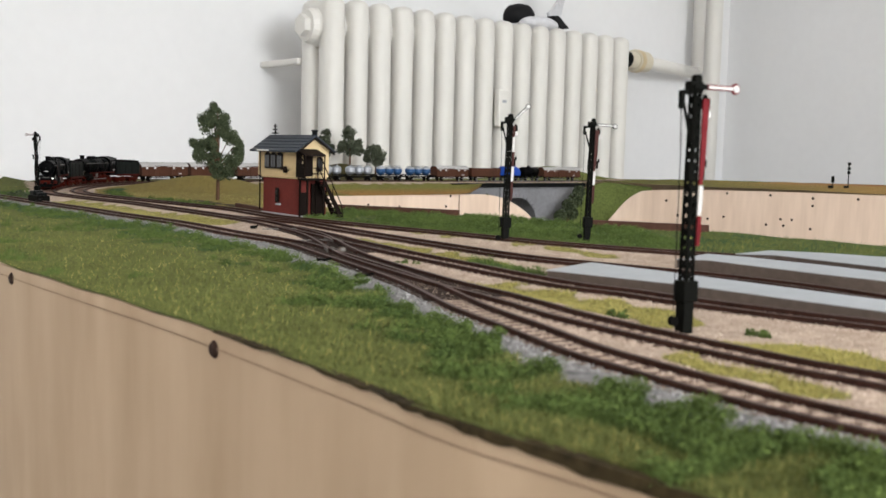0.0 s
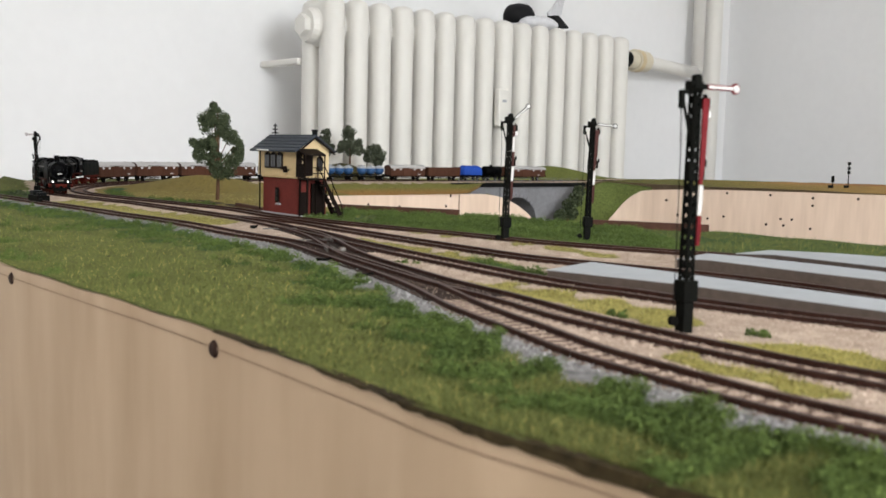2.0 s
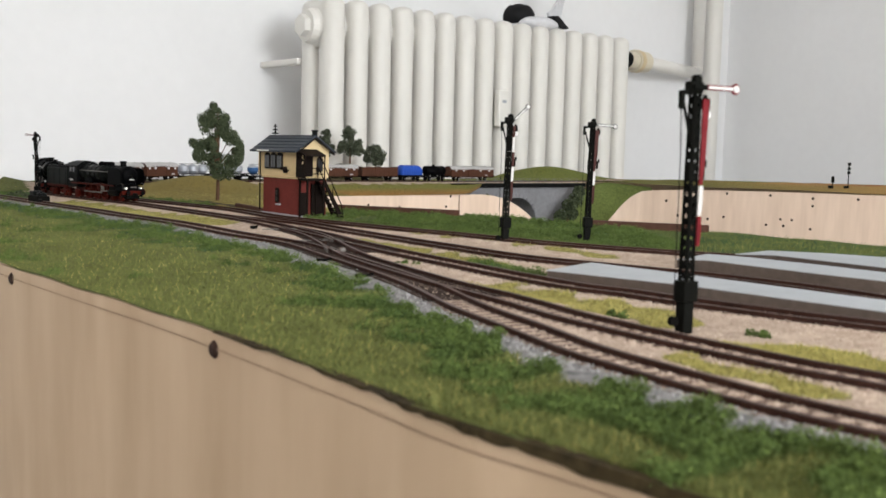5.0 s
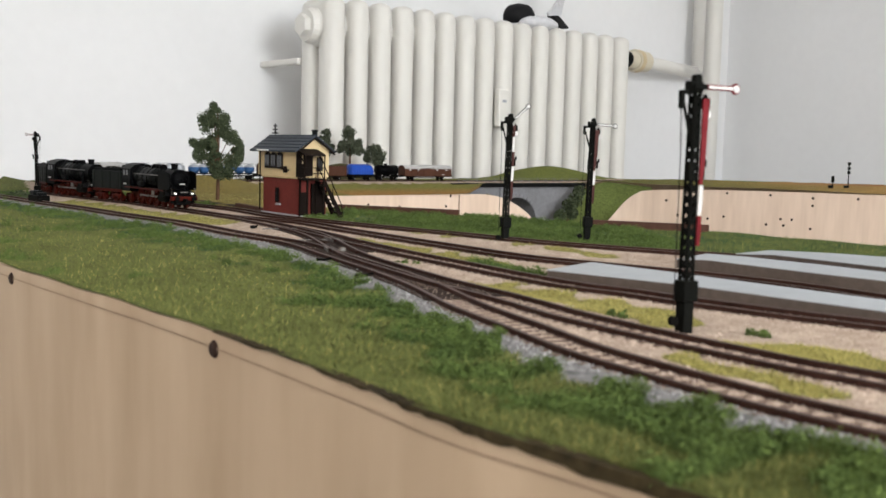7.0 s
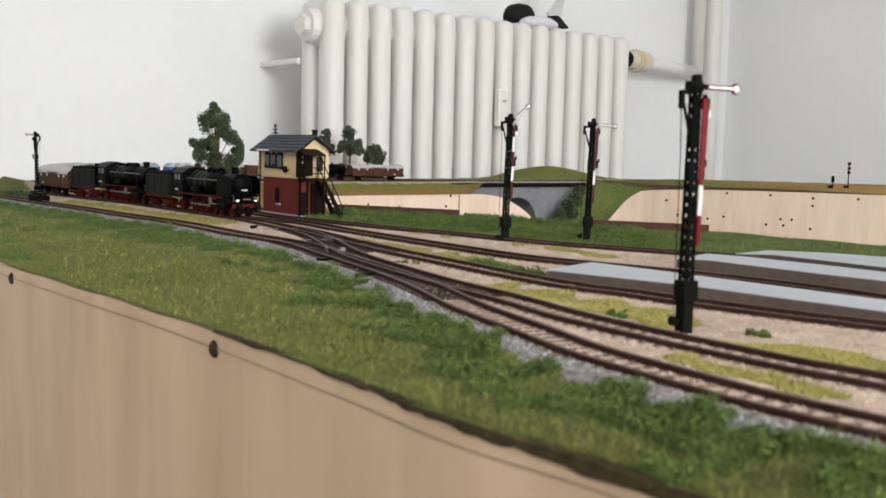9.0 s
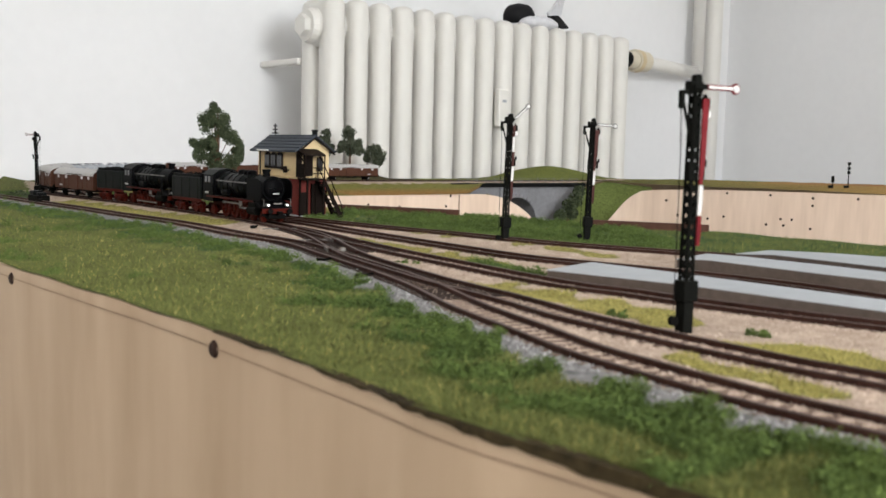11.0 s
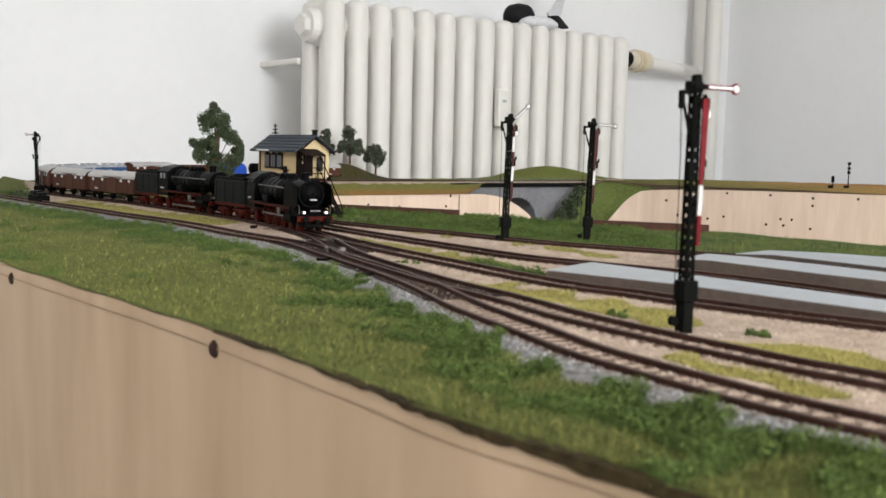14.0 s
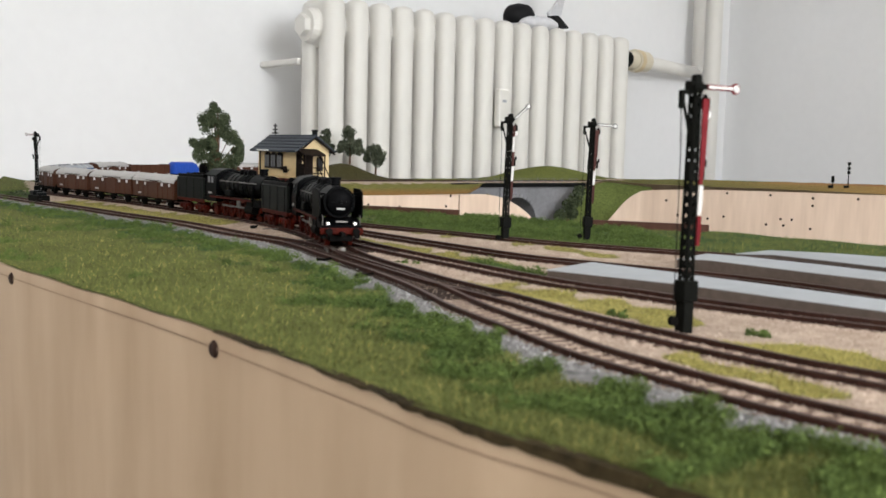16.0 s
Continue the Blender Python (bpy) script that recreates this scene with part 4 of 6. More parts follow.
def signal_box():
    a = math.degrees(math.atan2(-0.79, 0.61))
    # local x runs along the long front towards the viewer's side, y to the rear
    t = thing("signal_box", pose(-0.1181, 0.7987, -0.004, 0, 0, a) @ pose(0, 0, 0), "brick signal box with cream upper floor, slate roof", "building")
    L, W = 0.060, 0.026
    bm = B()
    box(bm, (-L / 2, W / 2, 0.0165), (L, W, 0.033))
    part("brick_storey", bm, BRICK, t, "red brick lower storey")
    bm = B()
    box(bm, (-L / 2, W / 2, 0.0012), (L + 0.003, W + 0.003, 0.0025))
    part("plinth", bm, CONCRETE, t)
    bm = B()
    box(bm, (-L / 2 - 0.0025, W / 2, 0.0445), (L + 0.008, W + 0.003, 0.0225))
    prism(bm, [(-0.0015, 0.0555), (W + 0.0015, 0.0555), (W / 2, 0.0645)], "x", -L - 0.0065, 0.0015)
    part("upper_storey", bm, CREAM, t, "cream plastered upper storey")
    for i in range(13):
        bm = B()
        box(bm, (-L + 0.002 + i * (L - 0.004) / 12, -0.0012, 0.0328), (0.0024, 0.0022, 0.0022), 0.0003)
        part("cornice_block", bm, CREAM, t)
    for i in range(7):
        bm = B()
        box(bm, (0.0012, 0.002 + i * (W - 0.004) / 6, 0.0328), (0.0022, 0.0024, 0.0022), 0.0003)
        part("cornice_block", bm, CREAM, t)
    oh, zr, ze = 0.0055, 0.0660, 0.0530
    roof = part("roof", B(), SLATE, t, "dark slate gable roof")
    for s, y0 in ((1, -oh), (-1, W + oh)):
        bm = B()
        k = 5
        for i in range(k):
            u0, u1 = i / k, (i + 1) / k
            ya, yb = y0 + (W / 2 - y0) * u0, y0 + (W / 2 - y0) * u1
            za, zb = ze + (zr - ze) * u0, ze + (zr - ze) * u1
            prism(bm, [(ya - 0.0004 * s, za), (yb, zb), (yb, zb + 0.0011), (ya - 0.0004 * s, za + 0.0016)], "x", -L - 0.0140, oh)
        part("roof_slope", bm, SLATE, roof)
        bm = B()
        prism(bm, [(y0, ze - 0.0012), (y0 + 0.0012 * s, ze - 0.0016), (W / 2, zr - 0.0012), (W / 2, zr)], "x", oh - 0.0012, oh + 0.0002)
        part("barge_board", bm, DARKWOOD, roof)
    bm = B()
    box(bm, (-L / 2 - 0.0043, W / 2, zr + 0.0008), (L + oh + 0.0140, 0.002, 0.0014), 0.0003)
    part("ridge_tile", bm, SLATE, roof)
    bm = B()
    box(bm, (-0.004, W * 0.66, 0.0660), (0.0034, 0.0034, 0.011), 0.0003)
    box(bm, (-0.004, W * 0.66, 0.0712), (0.0042, 0.0042, 0.0010), 0.0002)
    part("chimney", bm, GREYBLACK, roof)
    bm = B()
    cyl(bm, (-L - 0.004, W / 2, 0.065), (-L - 0.004, W / 2, 0.077), 0.0005, seg=6)
    for z, w in ((0.0690, 0.0045), (0.0720, 0.0034), (0.0750, 0.0026)):
        box(bm, (-L - 0.004, W / 2, z), (w, w, 0.0010), 0.0003)
        ball(bm, (-L - 0.004, W / 2, z + 0.0008), 0.0008)
    part("roof_insulator", bm, GREYBLACK, roof)
    # upper windows on the long front and on both ends

    def win(x, z, w, h, face="front", arched=True):
        rot = Matrix.Identity(4) if face == "front" else Matrix.Rotation(radians(90), 4, "Z")
        fr = part("window_frame", B(), DARKWOOD, t)
        me = B()
        out = [(-w / 2, -h / 2), (w / 2, -h / 2)] + [(w / 2 * math.cos(u), h / 2 - w * 0.25 + w * 0.25 * math.sin(u)) for u in np.linspace(0, math.pi, 7)]
        prism(me, out, "y", -0.0007, 0.0004)
        fr.data = mesh_of(me, DARKWOOD)
        fr.matrix_basis = Matrix.Translation((x, -0.0018, z) if face == "front" else (0.0018, x, z)) @ rot
        for sx in (-1, 1):
            bm = B()
            box(bm, (sx * w * 0.22, -0.0008, -h * 0.05), (w * 0.36, 0.0004, h * 0.74))
            part("pane", bm, PANE, fr)

    for i in range(3):
        win(-0.0490 + i * 0.0108, 0.0460, 0.0092, 0.0135)
    win(-0.032, 0.0175, 0.0048, 0.0125)
    bm = B()
    box(bm, (-0.032, -0.0008, 0.0098), (0.0062, 0.0018, 0.0014))
    part("window_sill", bm, CONCRETE, t)
    bm = B()
    box(bm, (-0.050, -0.004, 0.0542), (0.020, 0.006, 0.0012), 0.0003)
    part("awning", bm, WHITEP, t, "white awning board under the eave")
    bm = B()
    cyl(bm, (-0.0125, -0.001, 0.038), (-0.0125, -0.006, 0.040), 0.0004, seg=6)
    box(bm, (-0.0125, -0.0065, 0.0402), (0.005, 0.004, 0.0028), 0.0005)
    box(bm, (-0.0155, -0.0035, 0.0375), (0.003, 0.003, 0.0024), 0.0005)
    part("wall_lamp", bm, DARKWOOD, t)
    bm = B()
    cyl(bm, (-L - 0.001, -0.0028, 0.004), (-L - 0.001, -0.0028, 0.053), 0.0006, seg=6)
    part("downpipe", bm, GREYBLACK, t)
    # porch, door, landing and stair on the gable end
    win(W * 0.72, 0.0440, 0.0055, 0.0120, "end")
    bm = B()
    box(bm, (0.0020, W * 0.30, 0.0425), (0.0012, 0.0085, 0.0170), 0.0002)
    part("door", bm, DARKWOOD, t, "dark brown upper door")
    bm = B()
    box(bm, (0.0008, W * 0.18, 0.0115), (0.0016, 0.0085, 0.0190), 0.0002)
    part("door", bm, DARKWOOD, t, "dark brown lower door")
    bm = B()
    prism(bm, [(0.0016, 0.0560), (0.0160, 0.0515), (0.0160, 0.0502), (0.0016, 0.0545)], "y", -0.003, W * 0.62)
    part("porch_roof", bm, DARKWOOD, t)
    for y in (-0.002, W * 0.60):
        bm = B()
        cyl(bm, (0.0150, y, 0.0325), (0.0150, y, 0.0508), 0.0006, seg=6)
        cyl(bm, (0.0150, y, 0.0440), (0.0020, y, 0.0540), 0.0006, seg=6)
        part("porch_post", bm, DARKWOOD, t)
    bm = B()
    box(bm, (0.0080, -0.0022, 0.0385), (0.0135, 0.0009, 0.0110))
    part("windbreak", bm, DARKWOOD, t)
    bm = B()
    box(bm, (0.0016, -0.0002, 0.0440), (0.0014, 0.0050, 0.0215))
    part("corner_board", bm, DARKWOOD, t)
    # dark panel standing for the shade under the stair
    bm = B()
    box(bm, (0.0022, W * 0.62, 0.0150), (0.0012, W * 0.40, 0.0260))
    part("under_stair_shade", bm, DARKWOOD, t)
    bm = B()
    box(bm, (0.0085, W * 0.28, 0.0318), (0.0150, W * 0.66, 0.0016))
    part("landing", bm, DARKWOOD, t)
    for y in (0.0, W * 0.58):
        for x in (0.003, 0.0150):
            bm = B()
            box(bm, (x, y, 0.0165), (0.0014, 0.0014, 0.031))
            part("landing_post", bm, DARKWOOD, t)
    for z in (0.0365, 0.0410):
        bm = B()
        box(bm, (0.0155, W * 0.28, z), (0.0007, W * 0.64, 0.0008))
        box(bm, (0.0085, -0.0030, z), (0.0140, 0.0007, 0.0008))
        part("landing_rail", bm, DARKWOOD, t)
    y0, y1 = W * 0.60, W * 0.60 + 0.016
    for x in (0.0045, 0.0150):
        bm = B()
        prism(bm, [(y0, 0.0325), (y0, 0.0285), (y1 - 0.002, 0.0005), (y1 + 0.003, 0.0005)], "x", x - 0.0006, x + 0.0006)
        part("stringer", bm, DARKWOOD, t)
        bm = B()
        tube(bm, [(x, y0, 0.0325), (x, y0, 0.0425), (x, y1, 0.0120), (x, y1 + 0.002, 0.0015)], 0.0005, 6)
        cyl(bm, (x, (y0 + y1) / 2, 0.016), (x, (y0 + y1) / 2, 0.0275), 0.0004, seg=6)
        part("handrail", bm, DARKWOOD, t)
    for i in range(9):
        u = (i + 0.5) / 9
        bm = B()
        box(bm, (0.00975, y0 + (y1 - y0) * u, 0.0310 * (1 - u)), (0.0105, 0.0036, 0.0008))
        part("tread", bm, DARKWOOD, t)


signal_box()

# ---- plants ----


def leaves(rng, centres, radii, count, size):
    """Small leaf-like flakes crowded in loose clumps, as a list of quads."""
    k = rng.integers(0, len(centres), count)
    d = rng.normal(size=(count, 3))
    d /= np.linalg.norm(d, axis=1)[:, None]
    r = rng.random(count) ** 0.45
    P = np.array(centres)[k] + d * (np.array(radii)[k] * r)[:, None]
    a, b = rng.normal(size=(count, 3)), rng.normal(size=(count, 3))
    a /= np.linalg.norm(a, axis=1)[:, None]
    b -= (a * b).sum(1)[:, None] * a
    b /= np.linalg.norm(b, axis=1)[:, None]
    s = size * (0.5 + rng.random(count))[:, None]
    V = np.stack([P - a * s, P + b * s * 0.6, P + a * s, P - b * s * 0.6], 1).reshape(-1, 3)
    return V, np.arange(count * 4).reshape(-1, 4)


def tree(x, y, z, trunk_h, crown, leaf, label, seed, count=5200, size=0.0013, trunk_r=0.0022):
    """crown: clumps as x, y, z, radius from the foot."""
    rng = np.random.default_rng(seed)
    t = thing("tree", pose(x, y, z), label, "tree", "trees")
    bm = B()
    top = max(c[2] for c in crown)
    cyl(bm, (0, 0, -0.002), (0.0005, 0, trunk_h), trunk_r, trunk_r * 0.75, 9)
    cyl(bm, (0.0005, 0, trunk_h), (0, 0, top), trunk_r * 0.75, trunk_r * 0.25, 7)
    part("trunk", bm, BARK, t)
    for c in crown:
        bm = B()
        h = trunk_h + (c[2] - trunk_h) * 0.35
        cyl(bm, (0, 0, min(h, top)), (c[0] * 0.9, c[1] * 0.9, c[2]), trunk_r * 0.35, trunk_r * 0.12, 5)
        part("limb", bm, BARK, t)
    sub, subr = [], []
    for cx, cy, cz, r in crown:
        for i in range(9):
            d = rng.normal(size=3)
            d /= np.linalg.norm(d)
            sub.append((cx + d[0] * r * 0.75, cy + d[1] * r * 0.75, cz + d[2] * r * 0.75))
            subr.append(r * rng.uniform(0.42, 0.72))
    V, F = leaves(rng, sub, subr, count, size)
    part("crown", sheet("crown", V, F, leaf), None, t)
    return t


tree(-0.2388, 1.0415, -0.004, 0.024, [(-0.005, 0, 0.094, 0.007), (-0.010, 0.003, 0.084, 0.009), (0.003, -0.003, 0.085, 0.009), (-0.004, 0, 0.076, 0.012), (0.003, 0.003, 0.074, 0.008), (-0.010, 0.003, 0.064, 0.009),
                                      (0.014, 0.002, 0.068, 0.008), (0.020, 0, 0.058, 0.006), (-0.022, 0.002, 0.058, 0.007), (-0.017, -0.003, 0.047, 0.008), (-0.008, -0.003, 0.056, 0.008), (-0.010, 0.004, 0.036, 0.010),
                                      (0.001, 0, 0.031, 0.010), (0.011, 0.003, 0.035, 0.010), (0.017, -0.002, 0.045, 0.009), (0.020, 0.002, 0.051, 0.006), (-0.003, 0.002, 0.044, 0.008)],
     LEAF, "dark green model tree with an uneven crown", 3, 26000, 0.0010)
tree(-0.186, 1.935, 0.021, 0.022, [(0, 0, 0.066, 0.012), (-0.006, 0, 0.048, 0.013), (0.008, 0, 0.045, 0.013), (-0.018, 0, 0.036, 0.010), (0.016, 0, 0.030, 0.011), (0, 0, 0.034, 0.012)], LEAFFAR, "grey-green model tree on a mound", 4, 7500, 0.0016)
tree(-0.136, 1.945, 0.006, 0.018, [(0, 0, 0.052, 0.011), (-0.010, 0, 0.040, 0.012), (0.012, 0, 0.034, 0.013), (0.002, 0, 0.026, 0.012), (-0.016, 0, 0.032, 0.008)], LEAFFAR, "small grey-green model tree on a mound", 5, 7000, 0.0016)
tree(-0.232, 1.93, 0.016, 0.020, [(0, 0, 0.064, 0.010), (-0.006, 0, 0.050, 0.011), (0.007, 0, 0.046, 0.011), (0, 0, 0.034, 0.012)], LEAFFAR, "slender grey-green model tree on a mound", 6, 5500, 0.0016)


def bush(x, y, z, clumps, leaf, label, seed, count, size):
    rng = np.random.default_rng(seed)
    t = thing("bush", pose(x, y, z), label, "bush", "bushes")
    V, F = leaves(rng, [c[:3] for c in clumps], [c[3] for c in clumps], count, size)
    part("foliage", sheet("foliage", V, F, leaf), None, t)
    bm = B()
    for c in clumps:
        cyl(bm, (0, 0, -0.003), (c[0] * 0.8, c[1] * 0.8, c[2]), 0.0007, 0.0003, 5)
    part("stems", bm, BARK, t)


bush(0.245, 1.972, -0.085, [(0.018, 0.01, 0.050, 0.017), (0.004, 0, 0.036, 0.016), (0.026, 0.02, 0.065, 0.013), (-0.014, -0.01, 0.016, 0.014), (0.010, 0, 0.022, 0.014)], LEAF, "dark green bush on the bank by the bridge", 11, 4200, 0.0020)
bush(-0.0178, 0.4780, -0.004, [(0, 0, 0.001, 0.003), (0.005, -0.003, 0.001, 0.0025), (-0.005, 0.002, 0.001, 0.002)], BLADEDARK, "small green weed tuft in the sand", 12, 260, 0.0009)
bush(0.0985, 0.3100, -0.004, [(0, 0, 0.001, 0.0022), (0.0035, -0.002, 0.001, 0.002)], BLADEDARK, "small green weed tuft in the sand", 13, 220, 0.0007)
bush(0.0628, 0.3390, -0.004, [(0, 0, 0.001, 0.0022), (-0.0035, 0.002, 0.001, 0.002)], BLADEDARK, "small green weed tuft in the sand", 14, 200, 0.0007)
bush(-0.430, 1.00, -0.004, [(0, 0, 0.003, 0.005), (-0.009, 0, 0.002, 0.004), (0.009, -0.008, 0.002, 0.004)], LEAF, "dark low bush beside the loop", 15, 1100, 0.0010)

# ---- lineside things ----


def relay_box():
    t = thing("point_machine", pose(-0.372, 0.907, -0.004, 0, 0, -48), "black point machine housing beside the track", "machine")
    bm = B()
    box(bm, (0, 0, 0.004), (0.026, 0.011, 0.008), 0.0008)
    part("housing", bm, UNDER, t)
    bm = B()
    box(bm, (-0.006, 0, 0.0098), (0.010, 0.009, 0.004), 0.0006)
    box(bm, (0.007, 0, 0.0090), (0.006, 0.008, 0.003), 0.0006)
    part("lid", bm, GREYBLACK, t)
    bm = B()
    cyl(bm, (0.013, -0.004, 0.004), (0.020, -0.004, 0.004), 0.0016, seg=10)
    part("rod", bm, UNDER, t)


relay_box()


def point_lever(x, y, rz, label):
    t = thing("point_lever", pose(x, y, -0.003, 0, 0, rz), label, "lever", "point levers")
    bm = B()
    box(bm, (0, 0, 0.0012), (0.0062, 0.0030, 0.0022), 0.0003)
    part("base", bm, UNDER, t)
    bm = B()
    cyl(bm, (0.001, 0, 0.0018), (0.0042, 0.001, 0.0026), 0.0004, seg=6)
    ball(bm, (0.0042, 0.001, 0.0026), 0.0007)
    part("weight", bm, UNDER, t)


point_lever(-0.0585, 0.4775, -30, "small black point lever beside the ballast")
point_lever(-0.0342, 0.4210, -20, "small black point lever beside the ballast")
point_lever(-0.1290, 0.6700, -60, "small black point lever between two tracks")


def point_lantern():
    t = thing("point_lantern", pose(-0.0536, 0.5218, -0.002, 0, 0, 20), "small grey point lantern between the rails", "lantern")
    bm = B()
    box(bm, (0, 0, 0.0014), (0.0036, 0.0034, 0.0026), 0.0004)
    part("housing", bm, PLATSIDE, t)
    bm = B()
    box(bm, (0.0002, -0.0018, 0.0015), (0.0022, 0.0004, 0.0016))
    part("glass", bm, STEEL, t)


point_lantern()


def edge_board(x0, y0, x1, y1, z, h, label):
    a = math.degrees(math.atan2(y1 - y0, x1 - x0))
    t = thing("edge_board", pose((x0 + x1) / 2, (y0 + y1) / 2, z, 0, 0, a), label, "board")
    bm = B()
    box(bm, (0, 0, h / 2), (math.hypot(x1 - x0, y1 - y0), 0.004, h), 0.0004)
    part("plank", bm, BROWNBOARD, t)


edge_board(-0.099, 0.925, 0.0135, 0.880, -0.006, 0.0072, "dark brown board along the rear edge")
edge_board(0.118, 0.785, 0.2035, 0.757, -0.006, 0.0075, "dark brown board along the rear edge")
edge_board(-0.195, 0.93, -0.156, 0.86, -0.006, 0.0060, "dark brown board beside the signal box")

# ---- flock, weeds and stones ----
rng = np.random.default_rng(7)


def scatter(n, x0, x1, y0, y1, near):
    """Random places on the boards, more of them towards the near end."""
    u = rng.random(n)
    y = y0 * (y1 / y0) ** u if near else y0 + (y1 - y0) * u
    half = 0.50 * y
    x = rng.uniform(-1, 1, n) * half
    P = np.c_[x, y]
    keep = (P[:, 0] > x0) & (P[:, 0] < x1)
    P = P[keep]
    o = Line([tuple(p) for p in OUTER[::6]], 4)
    inner = Line([tuple(p) for p in INNER[::6]], 4)
    return P[(o.away(P) < -0.0012) & (inner.away(P) > 0.0015)]


def blades(P, hmin, hmax, width, material, name, label, lean=0.5):
    n = len(P)
    z = height(P) - 0.0004
    a = rng.uniform(0, 2 * math.pi, n)
    dx, dy = np.cos(a) * width, np.sin(a) * width
    h = rng.uniform(hmin, hmax, n)
    tip = np.c_[P + rng.normal(size=(n, 2)) * (h * lean)[:, None], z + h]
    V = np.stack([np.c_[P[:, 0] - dx, P[:, 1] - dy, z], np.c_[P[:, 0] + dx, P[:, 1] + dy, z], tip], 1).reshape(-1, 3)
    return tagged(new(name, sheet(name, V, np.arange(3 * n).reshape(-1, 3), material)), label, "grass", kind="stuff")


P = scatter(420000, -0.5, 0.4, 0.12, 1.15, True)
C, SH = flock(P)
lawn_ = (SH > 0.5) & (np.abs(C[:, 0] - C[:, 2]) > 0.015) & (C.max(1) > 0.08)
P, C = P[lawn_], C[lawn_]
patch = np.array([noise.noise((p[0] * 38, p[1] * 30, 0.3)) for p in P])
green = (C[:, 1] > C[:, 0] * 1.5)
rear_ = green & (FIFTH.away(P) > 0.012)
yellow = (C[:, 0] > C[:, 1] * 1.05)
olive = (~green & ~yellow & (patch > -0.5)) | (rear_ & ((patch > 0.22) | (P[:, 0] > 0.15)) & ~yellow)
green = ~yellow & ~olive
blades(P[olive], 0.0008, 0.0025, 0.00020, BLADE, "grass", "olive green static grass")
blades(P[yellow], 0.0007, 0.0019, 0.00020, BLADEYEL, "dry_grass", "yellowish dry static grass between tracks")
gp = P[green]
blades(gp, 0.0008, 0.0025, 0.00024, BLADEDARK, "green_grass", "fresh green flock beside the tracks")
mix_ = P[olive]
blades(mix_[rng.random(len(mix_)) < 0.07] + rng.normal(size=2) * 0.0004, 0.0010, 0.0026, 0.00020, BLADEYEL, "straw", "straw coloured fibres in the lawn")
# foam clumps in the green strips
cl = gp[rng.random(len(gp)) < min(1.0, 1500 / max(1, len(gp)))]
cz = height(cl)
V, F = leaves(rng, np.c_[cl, cz + 0.0008], 0.0018 + 0.0020 * rng.random(len(cl)), 200000, 0.00036)
tagged(new("foam_clumps", sheet("foam_clumps", V, F, BLADEDARK)), "clumps of green foam flock along the lawn", "shrubs", kind="stuff")


rg = P[rear_ & (P[:, 0] < 0.15) & (patch < 0.30)]
rg = rg[rng.random(len(rg)) < min(1.0, 1500 / max(1, len(rg)))]
V, F = leaves(rng, np.c_[rg, height(rg) + 0.0010], 0.0018 + 0.0024 * rng.random(len(rg)) ** 2, 200000, 0.00042)
tagged(new("rear_foam_clumps", sheet("rear_foam_clumps", V, F, BLADEDARK)), "bushy dark green foam behind the tracks", "shrubs", kind="stuff")


def stones(P, z, r, material, name, label):
    n = len(P)
    base = np.array([(1, 0, -0.6), (-0.5, 0.87, -0.6), (-0.5, -0.87, -0.6), (0.1, 0.1, 0.8)])
    a = rng.uniform(0, 2 * math.pi, n)
    c, s = np.cos(a)[:, None], np.sin(a)[:, None]
    q = base[None] * (1 + 0.35 * rng.normal(size=(n, 4, 3)))
    x, y = q[:, :, 0] * c - q[:, :, 1] * s, q[:, :, 0] * s + q[:, :, 1] * c
    k = (r * rng.uniform(0.6, 1.4, n))[:, None]
    V = np.stack([P[:, :1] + x * k, P[:, 1:] + y * k, z[:, None] + q[:, :, 2] * k], 2).reshape(-1, 3)
    i = 4 * np.arange(n)[:, None]
    F = np.concatenate([i + np.array([[0, 1, 3]]), i + np.array([[1, 2, 3]]), i + np.array([[2, 0, 3]])])
    return tagged(new(name, sheet(name, V, F, material)), label, "gravel", kind="stuff")


P = scatter(150000, -0.5, 0.4, 0.13, 1.1, True)
d = FRONT.away(P)
grey = P[(d < -0.0072) & (d > -0.0200 + 0.0042 * np.clip((0.58 - P[:, 1]) / 0.28, 0, 1) + 0.0055 * np.clip((P[:, 1] - 0.52) / 0.15, 0, 1) + 0.003 * np.sin(P[:, 0] * 200))]
stones(grey, height(grey) + 0.0000, 0.00052, STONE, "grey_ballast", "grey ballast stones along the front track")
near = np.min([np.abs(t.away(P)) for t in (MAIN, THIRD, FOURTH, FIFTH, FRONT)], axis=0)
inside = (np.abs(MAIN.away(P)) < 0.0125) & (P[:, 1] > 0.41) & (P[:, 1] < 0.60)
sand = P[(near < 0.0125) & (d > -0.0072) & (~inside | (rng.random(len(P)) < 0.12))]
stones(sand, np.full(len(sand), -0.0017), 0.00036, SANDSTONE, "sandy_ballast", "beige ballast grains between sleepers")
loose = P[(near > 0.0125) & (d > 0.0125) & (rng.random(len(P)) < 0.5)]
loose = loose[(FIFTH.away(loose) < 0.012) & (flock(loose)[1] < 0.4)]
stones(loose, height(loose), 0.00045, SANDSTONE, "loose_sand", "loose beige sand grains on the ground")


# ---- vehicles of the train, x forward, standing on the rails at z = 0 ----
TRAIN = []


